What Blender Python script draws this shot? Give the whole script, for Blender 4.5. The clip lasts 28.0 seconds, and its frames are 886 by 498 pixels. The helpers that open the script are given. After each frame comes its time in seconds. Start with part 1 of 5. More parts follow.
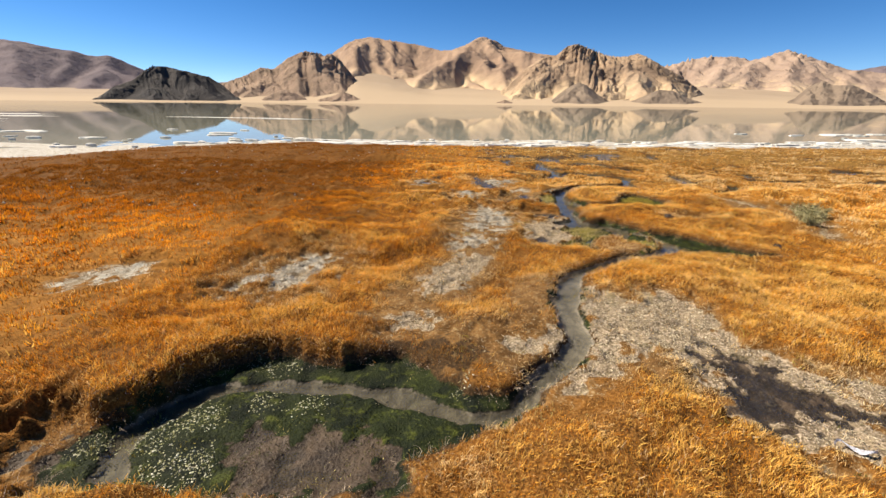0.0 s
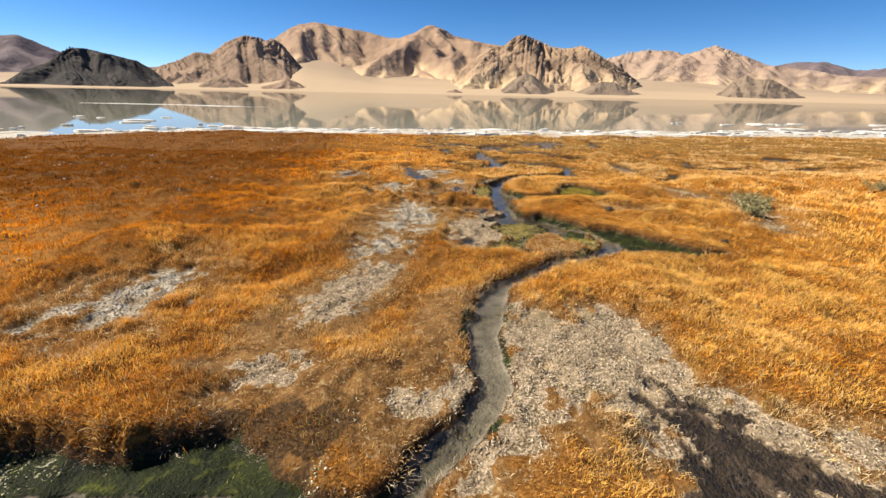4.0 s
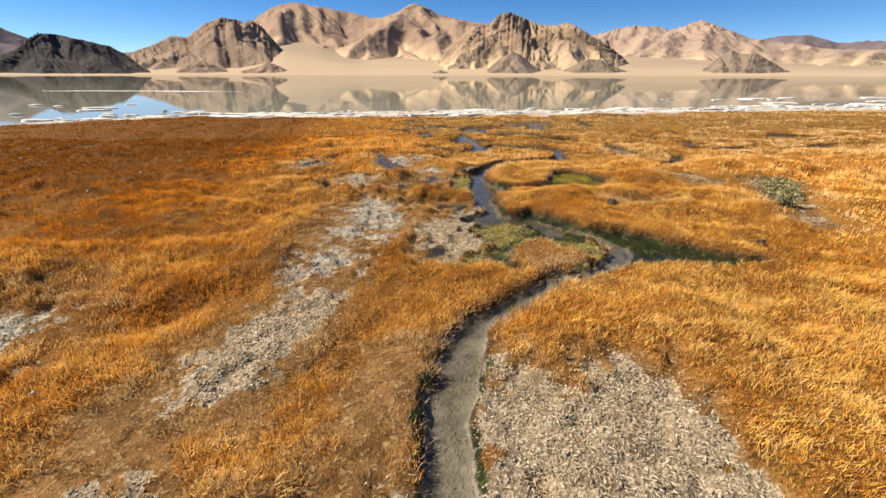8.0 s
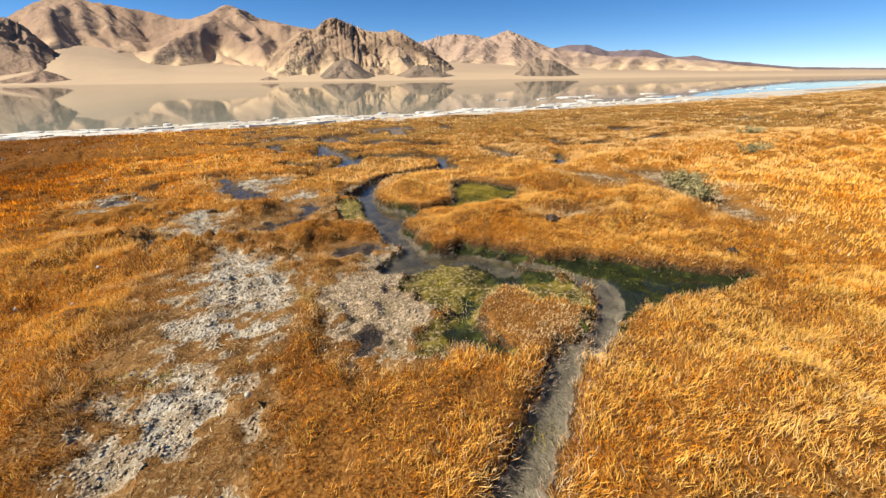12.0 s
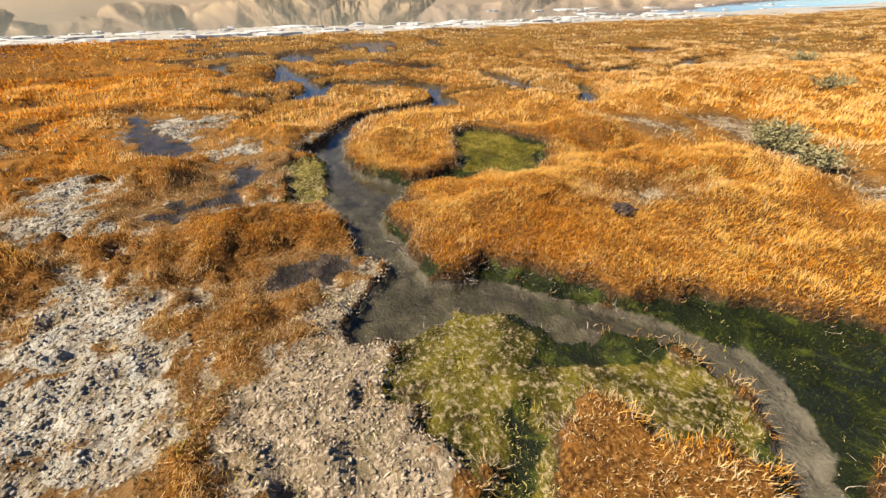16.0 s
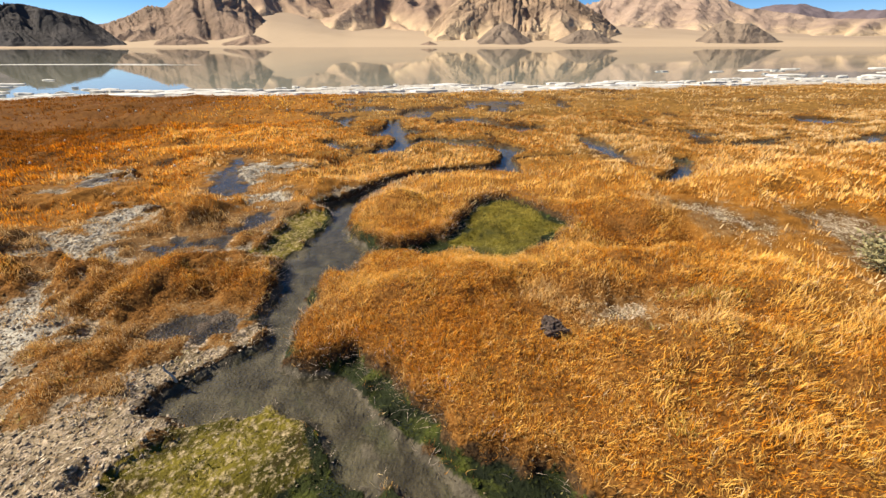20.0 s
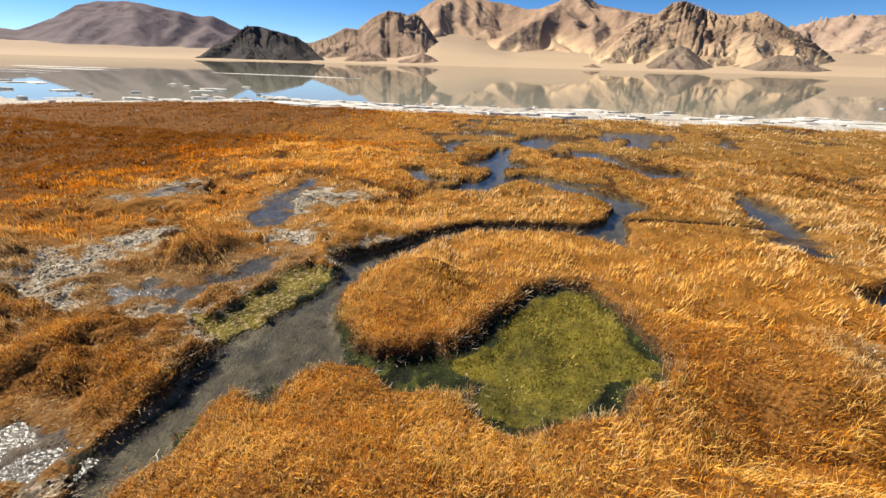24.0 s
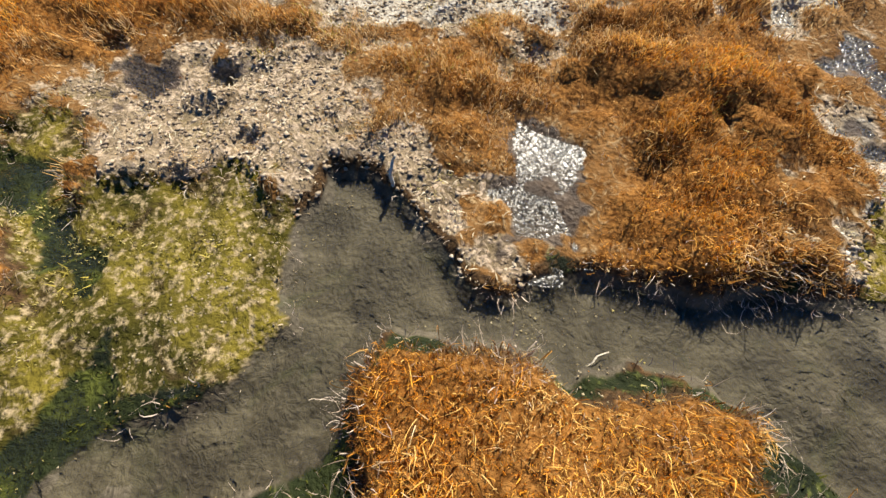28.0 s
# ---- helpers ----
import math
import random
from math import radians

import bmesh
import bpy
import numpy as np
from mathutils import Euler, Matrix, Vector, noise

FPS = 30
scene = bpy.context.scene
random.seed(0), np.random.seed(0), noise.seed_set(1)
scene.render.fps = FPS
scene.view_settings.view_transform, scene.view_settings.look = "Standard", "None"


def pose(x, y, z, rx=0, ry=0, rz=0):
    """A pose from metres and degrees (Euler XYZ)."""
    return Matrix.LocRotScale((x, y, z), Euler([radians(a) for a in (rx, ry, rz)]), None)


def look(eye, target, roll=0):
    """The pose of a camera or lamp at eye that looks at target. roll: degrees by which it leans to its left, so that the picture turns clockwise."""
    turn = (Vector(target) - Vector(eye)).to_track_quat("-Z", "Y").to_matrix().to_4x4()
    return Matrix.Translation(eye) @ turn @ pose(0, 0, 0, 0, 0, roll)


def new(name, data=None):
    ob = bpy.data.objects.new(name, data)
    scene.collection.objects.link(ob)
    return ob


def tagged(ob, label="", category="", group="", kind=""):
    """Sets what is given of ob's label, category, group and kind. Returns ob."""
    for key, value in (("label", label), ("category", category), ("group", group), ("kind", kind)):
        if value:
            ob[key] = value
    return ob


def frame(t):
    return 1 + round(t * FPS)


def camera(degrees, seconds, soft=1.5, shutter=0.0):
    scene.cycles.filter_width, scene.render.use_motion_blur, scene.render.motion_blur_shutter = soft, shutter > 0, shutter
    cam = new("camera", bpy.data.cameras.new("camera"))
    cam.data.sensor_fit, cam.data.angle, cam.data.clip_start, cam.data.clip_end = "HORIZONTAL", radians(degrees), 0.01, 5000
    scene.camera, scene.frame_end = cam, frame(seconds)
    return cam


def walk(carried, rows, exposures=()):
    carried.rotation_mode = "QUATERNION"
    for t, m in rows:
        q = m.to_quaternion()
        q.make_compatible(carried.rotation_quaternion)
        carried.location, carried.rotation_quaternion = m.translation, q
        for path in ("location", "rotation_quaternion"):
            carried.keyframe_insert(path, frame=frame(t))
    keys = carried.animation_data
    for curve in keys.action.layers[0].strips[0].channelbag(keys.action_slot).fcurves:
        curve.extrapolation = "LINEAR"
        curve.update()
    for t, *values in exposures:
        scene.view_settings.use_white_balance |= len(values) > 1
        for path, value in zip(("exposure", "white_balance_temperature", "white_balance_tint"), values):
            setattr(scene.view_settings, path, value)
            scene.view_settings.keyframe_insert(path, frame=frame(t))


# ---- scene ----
cam = camera(92.7, 28.0, 1.5)
PATH = [
    (0, (0.298, -0.132, 1.721), (0.238, 1.758, 1.069), 0.6),
    (0.5, (0.419, -0.037, 1.715), (0.353, 1.846, 1.044), 0.2),
    (1, (0.527, 0.043, 1.717), (0.467, 1.919, 1.025), -0.2),
    (1.5, (0.553, 0.137, 1.694), (0.514, 2.008, 0.99), -0.4),
    (2, (0.557, 0.309, 1.674), (0.548, 2.18, 0.967), -0.4),
    (2.5, (0.592, 0.414, 1.663), (0.613, 2.285, 0.957), -0.2),
    (3, (0.705, 0.548, 1.629), (0.764, 2.419, 0.927), 0.4),
    (3.5, (0.798, 0.647, 1.601), (0.9, 2.518, 0.901), 0.9),
    (4, (0.795, 0.793, 1.574), (0.95, 2.663, 0.883), 1.2),
    (4.5, (0.74, 0.911, 1.57), (0.937, 2.784, 0.897), 1.1),
    (6.5, (0.955, 1.383, 1.562), (1.176, 3.268, 0.929), 0.5),
    (7, (0.932, 1.596, 1.568), (1.153, 3.465, 0.892), 0.4),
    (7.5, (0.974, 1.695, 1.516), (1.187, 3.546, 0.789), 0.1),
    (8, (1.117, 1.843, 1.461), (1.316, 3.681, 0.697), 0.1),
    (8.5, (1.197, 1.982, 1.441), (1.384, 3.815, 0.663), 0.2),
    (9, (1.245, 2.162, 1.399), (1.429, 3.998, 0.627), 0.5),
    (9.5, (1.291, 2.312, 1.385), (1.493, 4.151, 0.627), 0.7),
    (10, (1.368, 2.495, 1.405), (1.632, 4.336, 0.668), 0.5),
    (10.5, (1.329, 2.601, 1.393), (1.694, 4.432, 0.674), 0.2),
    (11, (1.103, 2.857, 1.351), (1.63, 4.649, 0.638), -0.3),
    (11.5, (0.957, 3.043, 1.378), (1.636, 4.78, 0.656), -0.6),
    (12, (0.918, 3.302, 1.351), (1.744, 4.964, 0.605), -0.7),
    (12.5, (0.91, 3.456, 1.361), (1.825, 5.054, 0.582), -0.5),
    (14.5, (1.165, 4.294, 1.289), (2.148, 5.727, 0.299), 1.0),
    (15, (1.254, 4.516, 1.256), (2.188, 5.951, 0.223), 1.0),
    (15.5, (1.352, 4.676, 1.234), (2.236, 6.128, 0.18), 1.0),
    (16, (1.487, 4.784, 1.243), (2.314, 6.266, 0.184), 0.8),
    (16.5, (1.552, 4.805, 1.248), (2.34, 6.313, 0.198), 0.9),
    (17, (1.591, 4.846, 1.273), (2.356, 6.389, 0.257), 1.2),
    (17.5, (1.656, 4.87, 1.258), (2.396, 6.449, 0.278), 1.2),
    (18, (1.78, 4.869, 1.292), (2.462, 6.499, 0.356), 0.5),
    (18.5, (1.987, 4.774, 1.244), (2.597, 6.448, 0.335), -0.1),
    (19, (2.334, 4.625, 1.278), (2.832, 6.347, 0.392), -0.6),
    (19.5, (2.549, 4.673, 1.291), (2.932, 6.433, 0.421), -0.5),
    (20, (2.806, 4.687, 1.313), (3.037, 6.475, 0.447), -0.1),
    (20.5, (3.079, 4.607, 1.294), (3.171, 6.405, 0.423), 0.3),
    (22.5, (3.707, 5.36, 1.275), (3.466, 7.155, 0.427), 1.6),
    (23, (3.714, 5.537, 1.293), (3.443, 7.336, 0.462), 1.7),
    (23.5, (3.607, 5.74, 1.314), (3.302, 7.55, 0.519), 1.6),
    (24, (3.51, 5.908, 1.315), (3.14, 7.704, 0.516), 1.5),
    (24.5, (3.297, 6.116, 1.203), (2.644, 7.696, 0.165), 2.4),
    (25, (3.05, 6.234, 1.123), (2.067, 7.379, -0.189), 4.3),
    (25.5, (2.879, 6.307, 1.09), (1.769, 7.036, -0.405), 5.5),
    (26, (2.78, 6.412, 1.037), (1.655, 6.635, -0.602), 3.6),
    (26.5, (2.72, 6.507, 1.012), (1.631, 6.4, -0.662), 1.6),
    (27, (2.654, 6.528, 0.988), (1.639, 6.259, -0.715), -0.2),
    (27.5, (2.59, 6.51, 0.956), (1.614, 6.238, -0.768), -1.2),
    (28, (2.562, 6.501, 0.958), (1.594, 6.332, -0.784), -3.4),
]
walk(cam, [(t, look(eye, target, roll)) for t, eye, target, roll in PATH], ((0.0, 0.90, 6780, 10), (4.0, 0.92, 6780, 10), (9.0, 0.86, 6780, 10), (25.5, 0.86, 6700, 10), (26.5, 0.97, 6600, 10), (28.0, 1.08, 6500, 10)))

# ---- world, sun ----
SUN_AZ, SUN_EL = -74.0, 45.0          # degrees from +y towards +x, above the horizon
world = bpy.data.worlds.new("sky")
scene.world = world
world.use_nodes = True
wn = world.node_tree
sky = wn.nodes.new("ShaderNodeTexSky")
sky.sky_type = "NISHITA"
sky.sun_disc = False
sky.sun_elevation = radians(SUN_EL)
sky.sun_rotation = radians(SUN_AZ)
sky.altitude = 4000.0
sky.air_density = 0.85
sky.dust_density = 0.0
sky.ozone_density = 2.5
vivid = wn.nodes.new("ShaderNodeHueSaturation")
vivid.inputs["Hue"].default_value = 0.503
vivid.inputs["Saturation"].default_value = 1.3
wn.links.new(sky.outputs[0], vivid.inputs["Color"])
wn.links.new(vivid.outputs[0], wn.nodes["Background"].inputs[0])
wn.nodes["Background"].inputs[1].default_value = 0.076
sun_way = Vector((math.sin(radians(SUN_AZ)) * math.cos(radians(SUN_EL)), math.cos(radians(SUN_AZ)) * math.cos(radians(SUN_EL)), math.sin(radians(SUN_EL))))
sun_data = bpy.data.lights.new("sun", "SUN")
sun_data.energy, sun_data.angle, sun_data.color = 4.8, radians(0.55), (1.0, 0.93, 0.80)
sun_ob = new("sun", sun_data)
sun_ob.matrix_world = look(sun_way * 60, (0, 0, 0))


# ---- noise and small tools ----
def hashed(ix, iy, seed):
    h = (ix.astype(np.int64) * 374761393 + iy.astype(np.int64) * 668265263 + seed * 982451653) & 0xFFFFFFFF
    h = ((h ^ (h >> 13)) * 1274126177) & 0xFFFFFFFF
    return ((h ^ (h >> 16)) & 0xFFFF) / 65535.0


def vnoise(x, y, seed=0):
    """Smooth value noise, -1 to 1."""
    x, y = np.asarray(x, float), np.asarray(y, float)
    ix, iy = np.floor(x), np.floor(y)
    fx, fy = x - ix, y - iy
    fx, fy = fx * fx * fx * (fx * (fx * 6 - 15) + 10), fy * fy * fy * (fy * (fy * 6 - 15) + 10)
    a, b = hashed(ix, iy, seed), hashed(ix + 1, iy, seed)
    c, d = hashed(ix, iy + 1, seed), hashed(ix + 1, iy + 1, seed)
    return 2 * (a + (b - a) * fx + (c - a + (a - b - c + d) * fx) * fy) - 1


def fbm(x, y, octaves=4, seed=0, gain=0.5):
    total, amp, norm = 0, 1.0, 0.0
    for k in range(octaves):
        total = total + amp * vnoise(x * 2.03**k + 17.3 * k, y * 2.03**k - 9.1 * k, seed + k)
        norm += amp
        amp *= gain
    return total / norm


def ridged(x, y, octaves=4, seed=0, gain=0.5):
    total, amp, norm = 0, 1.0, 0.0
    for k in range(octaves):
        total = total + amp * (1 - np.abs(vnoise(x * 2.07**k + 5.7 * k, y * 2.07**k + 3.3 * k, seed + k)))
        norm += amp
        amp *= gain
    return total / norm


def step(lo, hi, v):
    t = np.clip((v - lo) / (hi - lo), 0, 1)
    return t * t * (3 - 2 * t)


def grid_mesh(name, xs, ys, zs, smooth=True):
    """A mesh over arrays of equal 2D shape."""
    rows, cols = xs.shape
    co = np.stack([xs, ys, zs], -1).reshape(-1, 3)
    idx = np.arange(rows * cols).reshape(rows, cols)
    quads = np.stack([idx[:-1, :-1], idx[:-1, 1:], idx[1:, 1:], idx[1:, :-1]], -1).reshape(-1, 4)
    return raw_mesh(name, co, quads, smooth)


def raw_mesh(name, co, faces, smooth=True):
    """A mesh from an array of places and an array of faces of one size."""
    me = bpy.data.meshes.new(name)
    n, k = faces.shape
    me.vertices.add(len(co))
    me.vertices.foreach_set("co", np.ascontiguousarray(co, np.float32).ravel())
    me.loops.add(n * k)
    me.loops.foreach_set("vertex_index", np.ascontiguousarray(faces, np.int32).ravel())
    me.polygons.add(n)
    me.polygons.foreach_set("loop_start", np.arange(0, n * k, k, dtype=np.int32))
    if smooth:
        me.polygons.foreach_set("use_smooth", np.ones(n, bool))
    me.update(calc_edges=True)
    return me


def put_attr(me, name, values):
    at = me.attributes.new(name, "FLOAT", "POINT")
    at.data.foreach_set("value", np.ascontiguousarray(values, np.float32).ravel())


def part(name, bm, material, parent, label=""):
    """Links a bmesh as one mesh object under a thing or a part."""
    me = bpy.data.meshes.new(name)
    bm.to_mesh(me)
    bm.free()
    me.materials.append(material)
    ob = new(name, me)
    ob.parent = parent
    if label:
        ob["label"] = label
    return ob


# ---- materials ----
class Nodes:
    """A short hand for node materials."""

    def __init__(self, name):
        self.mat = bpy.data.materials.new(name)
        self.mat.use_nodes = True
        self.tree = self.mat.node_tree
        self.bsdf = self.tree.nodes["Principled BSDF"]
        self.out = self.tree.nodes["Material Output"]
        self.coord = self.tree.nodes.new("ShaderNodeTexCoord").outputs["Object"]

    def link(self, a, b):
        self.tree.links.new(a, b)

    def set(self, socket, v):
        if isinstance(v, (int, float)):
            socket.default_value = v
        elif isinstance(v, tuple):
            socket.default_value = (*v, 1.0)
        else:
            self.link(v, socket)

    def noise(self, scale, detail=4.0, rough=0.55, stretch=None, distort=0.0):
        n = self.tree.nodes.new("ShaderNodeTexNoise")
        n.inputs["Scale"].default_value, n.inputs["Detail"].default_value = scale, detail
        n.inputs["Roughness"].default_value, n.inputs["Distortion"].default_value = rough, distort
        src = self.coord
        if stretch:
            m = self.tree.nodes.new("ShaderNodeMapping")
            m.inputs["Scale"].default_value = stretch
            self.link(src, m.inputs[0])
            src = m.outputs[0]
        self.link(src, n.inputs["Vector"])
        return n.outputs["Fac"]

    def voronoi(self, scale, feature="F1"):
        n = self.tree.nodes.new("ShaderNodeTexVoronoi")
        n.feature = feature
        n.inputs["Scale"].default_value = scale
        self.link(self.coord, n.inputs["Vector"])
        return n.outputs["Distance"]

    def ramp(self, fac, *stops):
        r = self.tree.nodes.new("ShaderNodeValToRGB")
        while len(r.color_ramp.elements) < len(stops):
            r.color_ramp.elements.new(0.5)
        for e, (p, c) in zip(r.color_ramp.elements, stops):
            e.position, e.color = p, (*c, 1) if isinstance(c, tuple) else (c, c, c, 1)
        self.set(r.inputs[0], fac)
        return r.outputs[0]

    def mix(self, fac, a, b, mode="MIX"):
        m = self.tree.nodes.new("ShaderNodeMix")
        m.data_type, m.blend_type = "RGBA", mode
        self.set(m.inputs[0], fac)
        self.set(m.inputs[6], a)
        self.set(m.inputs[7], b)
        return m.outputs[2]

    def math(self, op, a, b=0.0):
        m = self.tree.nodes.new("ShaderNodeMath")
        m.operation = op
        self.set(m.inputs[0], a)
        self.set(m.inputs[1], b)
        return m.outputs[0]

    def attr(self, name):
        a = self.tree.nodes.new("ShaderNodeAttribute")
        a.attribute_name = name
        return a.outputs["Fac"]

    def bump(self, height, strength=0.5, distance=0.01, after=None):
        b = self.tree.nodes.new("ShaderNodeBump")
        b.inputs["Strength"].default_value, b.inputs["Distance"].default_value = strength, distance
        self.link(height, b.inputs["Height"])
        if after:
            self.link(after, b.inputs["Normal"])
        return b.outputs[0]

    def done(self, colour, rough=0.85, normal=None, spec=None, **more):
        self.set(self.bsdf.inputs["Base Color"], colour)
        self.set(self.bsdf.inputs["Roughness"], rough)
        if normal:
            self.link(normal, self.bsdf.inputs["Normal"])
        if spec is not None:
            self.set(self.bsdf.inputs["Specular IOR Level"], spec)
        return self.mat


def ground_material():
    n = Nodes("marsh_ground")
    big, mid, fine = n.noise(1.3, 5, 0.6), n.noise(8.0, 5, 0.65, None, 0.6), n.noise(60.0, 4, 0.7)
    patch, flake = n.noise(3.6, 5, 0.62, None, 0.8), n.noise(26.0, 4, 0.62, None, 1.6)
    clod = n.voronoi(55.0)
    grit = n.ramp(clod, (0.10, 1.0), (0.55, 0.0))
    # near thatch: dead brown, made darker for the shaded gaps between blades
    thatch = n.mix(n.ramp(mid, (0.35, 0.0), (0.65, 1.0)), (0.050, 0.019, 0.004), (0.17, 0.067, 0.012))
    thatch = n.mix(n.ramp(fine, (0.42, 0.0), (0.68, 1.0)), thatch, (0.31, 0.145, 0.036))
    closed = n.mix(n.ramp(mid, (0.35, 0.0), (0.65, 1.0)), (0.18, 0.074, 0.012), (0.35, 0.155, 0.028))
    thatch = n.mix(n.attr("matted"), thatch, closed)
    thatch = n.mix(n.attr("sere"), thatch, n.mix(n.ramp(mid, (0.35, 0.0), (0.65, 1.0)), (0.11, 0.062, 0.016), (0.26, 0.148, 0.040)))
    thatch = n.mix(n.attr("rust"), thatch, n.mix(n.ramp(mid, (0.35, 0.0), (0.65, 1.0)), (0.095, 0.037, 0.006), (0.19, 0.075, 0.012)))
    peat_and_shade = n.mix(n.ramp(fine, (0.4, 0.0), (0.7, 1.0)), (0.035, 0.020, 0.010), (0.13, 0.075, 0.032))
    mud = n.mix(n.ramp(mid, (0.36, 0.0), (0.66, 1.0)), (0.12, 0.086, 0.050), (0.31, 0.237, 0.148))
    mud = n.mix(n.ramp(flake, (0.48, 0.0), (0.62, 0.9)), mud, (0.50, 0.385, 0.27))
    mud = n.mix(n.ramp(fine, (0.34, 0.7), (0.45, 0.0)), mud, (0.06, 0.042, 0.028))
    mud = n.mix(n.ramp(patch, (0.56, 0.0), (0.68, 0.6)), mud, (0.13, 0.10, 0.035))
    salt = n.mix(n.ramp(mid, (0.33, 0.0), (0.55, 1.0)), (0.23, 0.18, 0.12), (0.45, 0.405, 0.325))
    salt = n.mix(n.ramp(flake, (0.36, 0.9), (0.46, 0.0)), salt, (0.085, 0.062, 0.040))
    salt = n.mix(n.ramp(patch, (0.36, 0.85), (0.47, 0.0)), salt, (0.20, 0.14, 0.075))
    wet = n.mix(n.ramp(mid, (0.4, 0.0), (0.62, 1.0)), (0.026, 0.016, 0.009), (0.080, 0.052, 0.030))
    wet = n.mix(n.ramp(flake, (0.56, 0.0), (0.66, 0.75)), wet, (0.13, 0.098, 0.070))
    alga = n.mix(n.ramp(patch, (0.36, 0.0), (0.62, 1.0)), (0.003, 0.006, 0.001), (0.017, 0.023, 0.003))
    alga = n.mix(n.ramp(mid, (0.54, 0.0), (0.68, 0.9)), alga, (0.075, 0.085, 0.010))
    alga = n.mix(n.ramp(flake, (0.60, 0.0), (0.72, 0.8)), alga, (0.10, 0.11, 0.022))
    moss = n.mix(n.ramp(patch, (0.38, 0.0), (0.60, 1.0)), (0.030, 0.028, 0.004), (0.155, 0.122, 0.018))
    moss = n.mix(n.ramp(mid, (0.34, 0.9), (0.46, 0.0)), moss, (0.045, 0.030, 0.012))
    moss = n.mix(n.ramp(n.noise(42.0, 4, 0.65), (0.50, 0.0), (0.66, 0.85)), moss, (0.42, 0.32, 0.18))
    pool = n.mix(n.ramp(patch, (0.38, 0.0), (0.64, 1.0)), (0.050, 0.045, 0.006), (0.165, 0.130, 0.013))
    pool = n.mix(n.ramp(flake, (0.56, 0.0), (0.70, 0.7)), pool, (0.24, 0.20, 0.045))
    bed = n.mix(n.ramp(mid, (0.36, 0.0), (0.64, 1.0)), (0.040, 0.031, 0.018), (0.112, 0.092, 0.058))
    silt = n.mix(n.ramp(mid, (0.36, 0.0), (0.64, 1.0)), (0.11, 0.091, 0.066), (0.21, 0.178, 0.134))
    drift = n.noise(14.0, 5, 0.6, (1.0, 0.45, 1.0), 1.2)
    bed = n.mix(n.ramp(drift, (0.46, 0.0), (0.74, 0.7)), bed, (0.032, 0.025, 0.017))
    bed = n.mix(n.ramp(fine, (0.58, 0.0), (0.72, 0.5)), bed, (0.20, 0.165, 0.125))
    bed = n.mix(n.ramp(patch, (0.57, 0.0), (0.68, 0.5)), bed, (0.055, 0.060, 0.018))
    bed = n.mix(n.attr("silt"), bed, silt)
    torn = n.math("ADD", n.math("MULTIPLY", n.math("SUBTRACT", mid, 0.5), 1.2), n.math("MULTIPLY", n.math("SUBTRACT", flake, 0.5), 0.9))

    def mask(name, crisp=1.0):
        return n.ramp(n.math("ADD", n.attr(name), n.math("MULTIPLY", torn, crisp)), (0.34, 0.0), (0.62, 1.0))

    crust = n.mix(n.ramp(mid, (0.36, 0.0), (0.62, 1.0)), (0.27, 0.21, 0.14), (0.60, 0.57, 0.51))
    worn = n.mix(n.ramp(mid, (0.36, 0.0), (0.66, 1.0)), (0.080, 0.038, 0.012), (0.24, 0.125, 0.042))
    worn = n.mix(n.ramp(flake, (0.54, 0.0), (0.66, 0.8)), worn, (0.36, 0.25, 0.125))
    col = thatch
    masks = {k: mask(k, 0.8 if k == "bed" else 1.0) for k in ("worn", "crust", "peat_and_shade", "mud", "white", "wet", "moss", "alga", "pool", "bed")}
    for name, c in (("worn", worn), ("mud", mud), ("white", salt), ("crust", crust), ("peat_and_shade", peat_and_shade), ("moss", moss), ("alga", alga), ("pool", pool), ("wet", wet), ("bed", bed)):
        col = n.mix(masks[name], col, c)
    damp = n.math("MAXIMUM", n.math("MAXIMUM", n.math("MULTIPLY", masks["bed"], 0.4), n.math("MULTIPLY", masks["wet"], 0.5)), n.math("MULTIPLY", masks["alga"], 0.25))
    rough = n.ramp(damp, (0.0, 0.92), (1.0, 0.36))
    rough = n.mix(n.ramp(fine, (0.4, 0.0), (0.7, 0.5)), rough, (0.8, 0.8, 0.8))
    relief = n.math("ADD", n.math("MULTIPLY", flake, 1.4), n.math("ADD", n.math("MULTIPLY", fine, 0.5), n.math("MULTIPLY", grit, 0.35)))
    still = n.math("SUBTRACT", 1.0, n.math("MULTIPLY", masks["bed"], 0.35))
    nrm = n.bump(n.math("MULTIPLY", relief, still), 0.8, 0.011, n.bump(n.math("MULTIPLY", mid, still), 0.6, 0.022))
    return n.done(col, rough, nrm, spec=n.ramp(damp, (0.0, 0.08), (1.0, 0.5)))


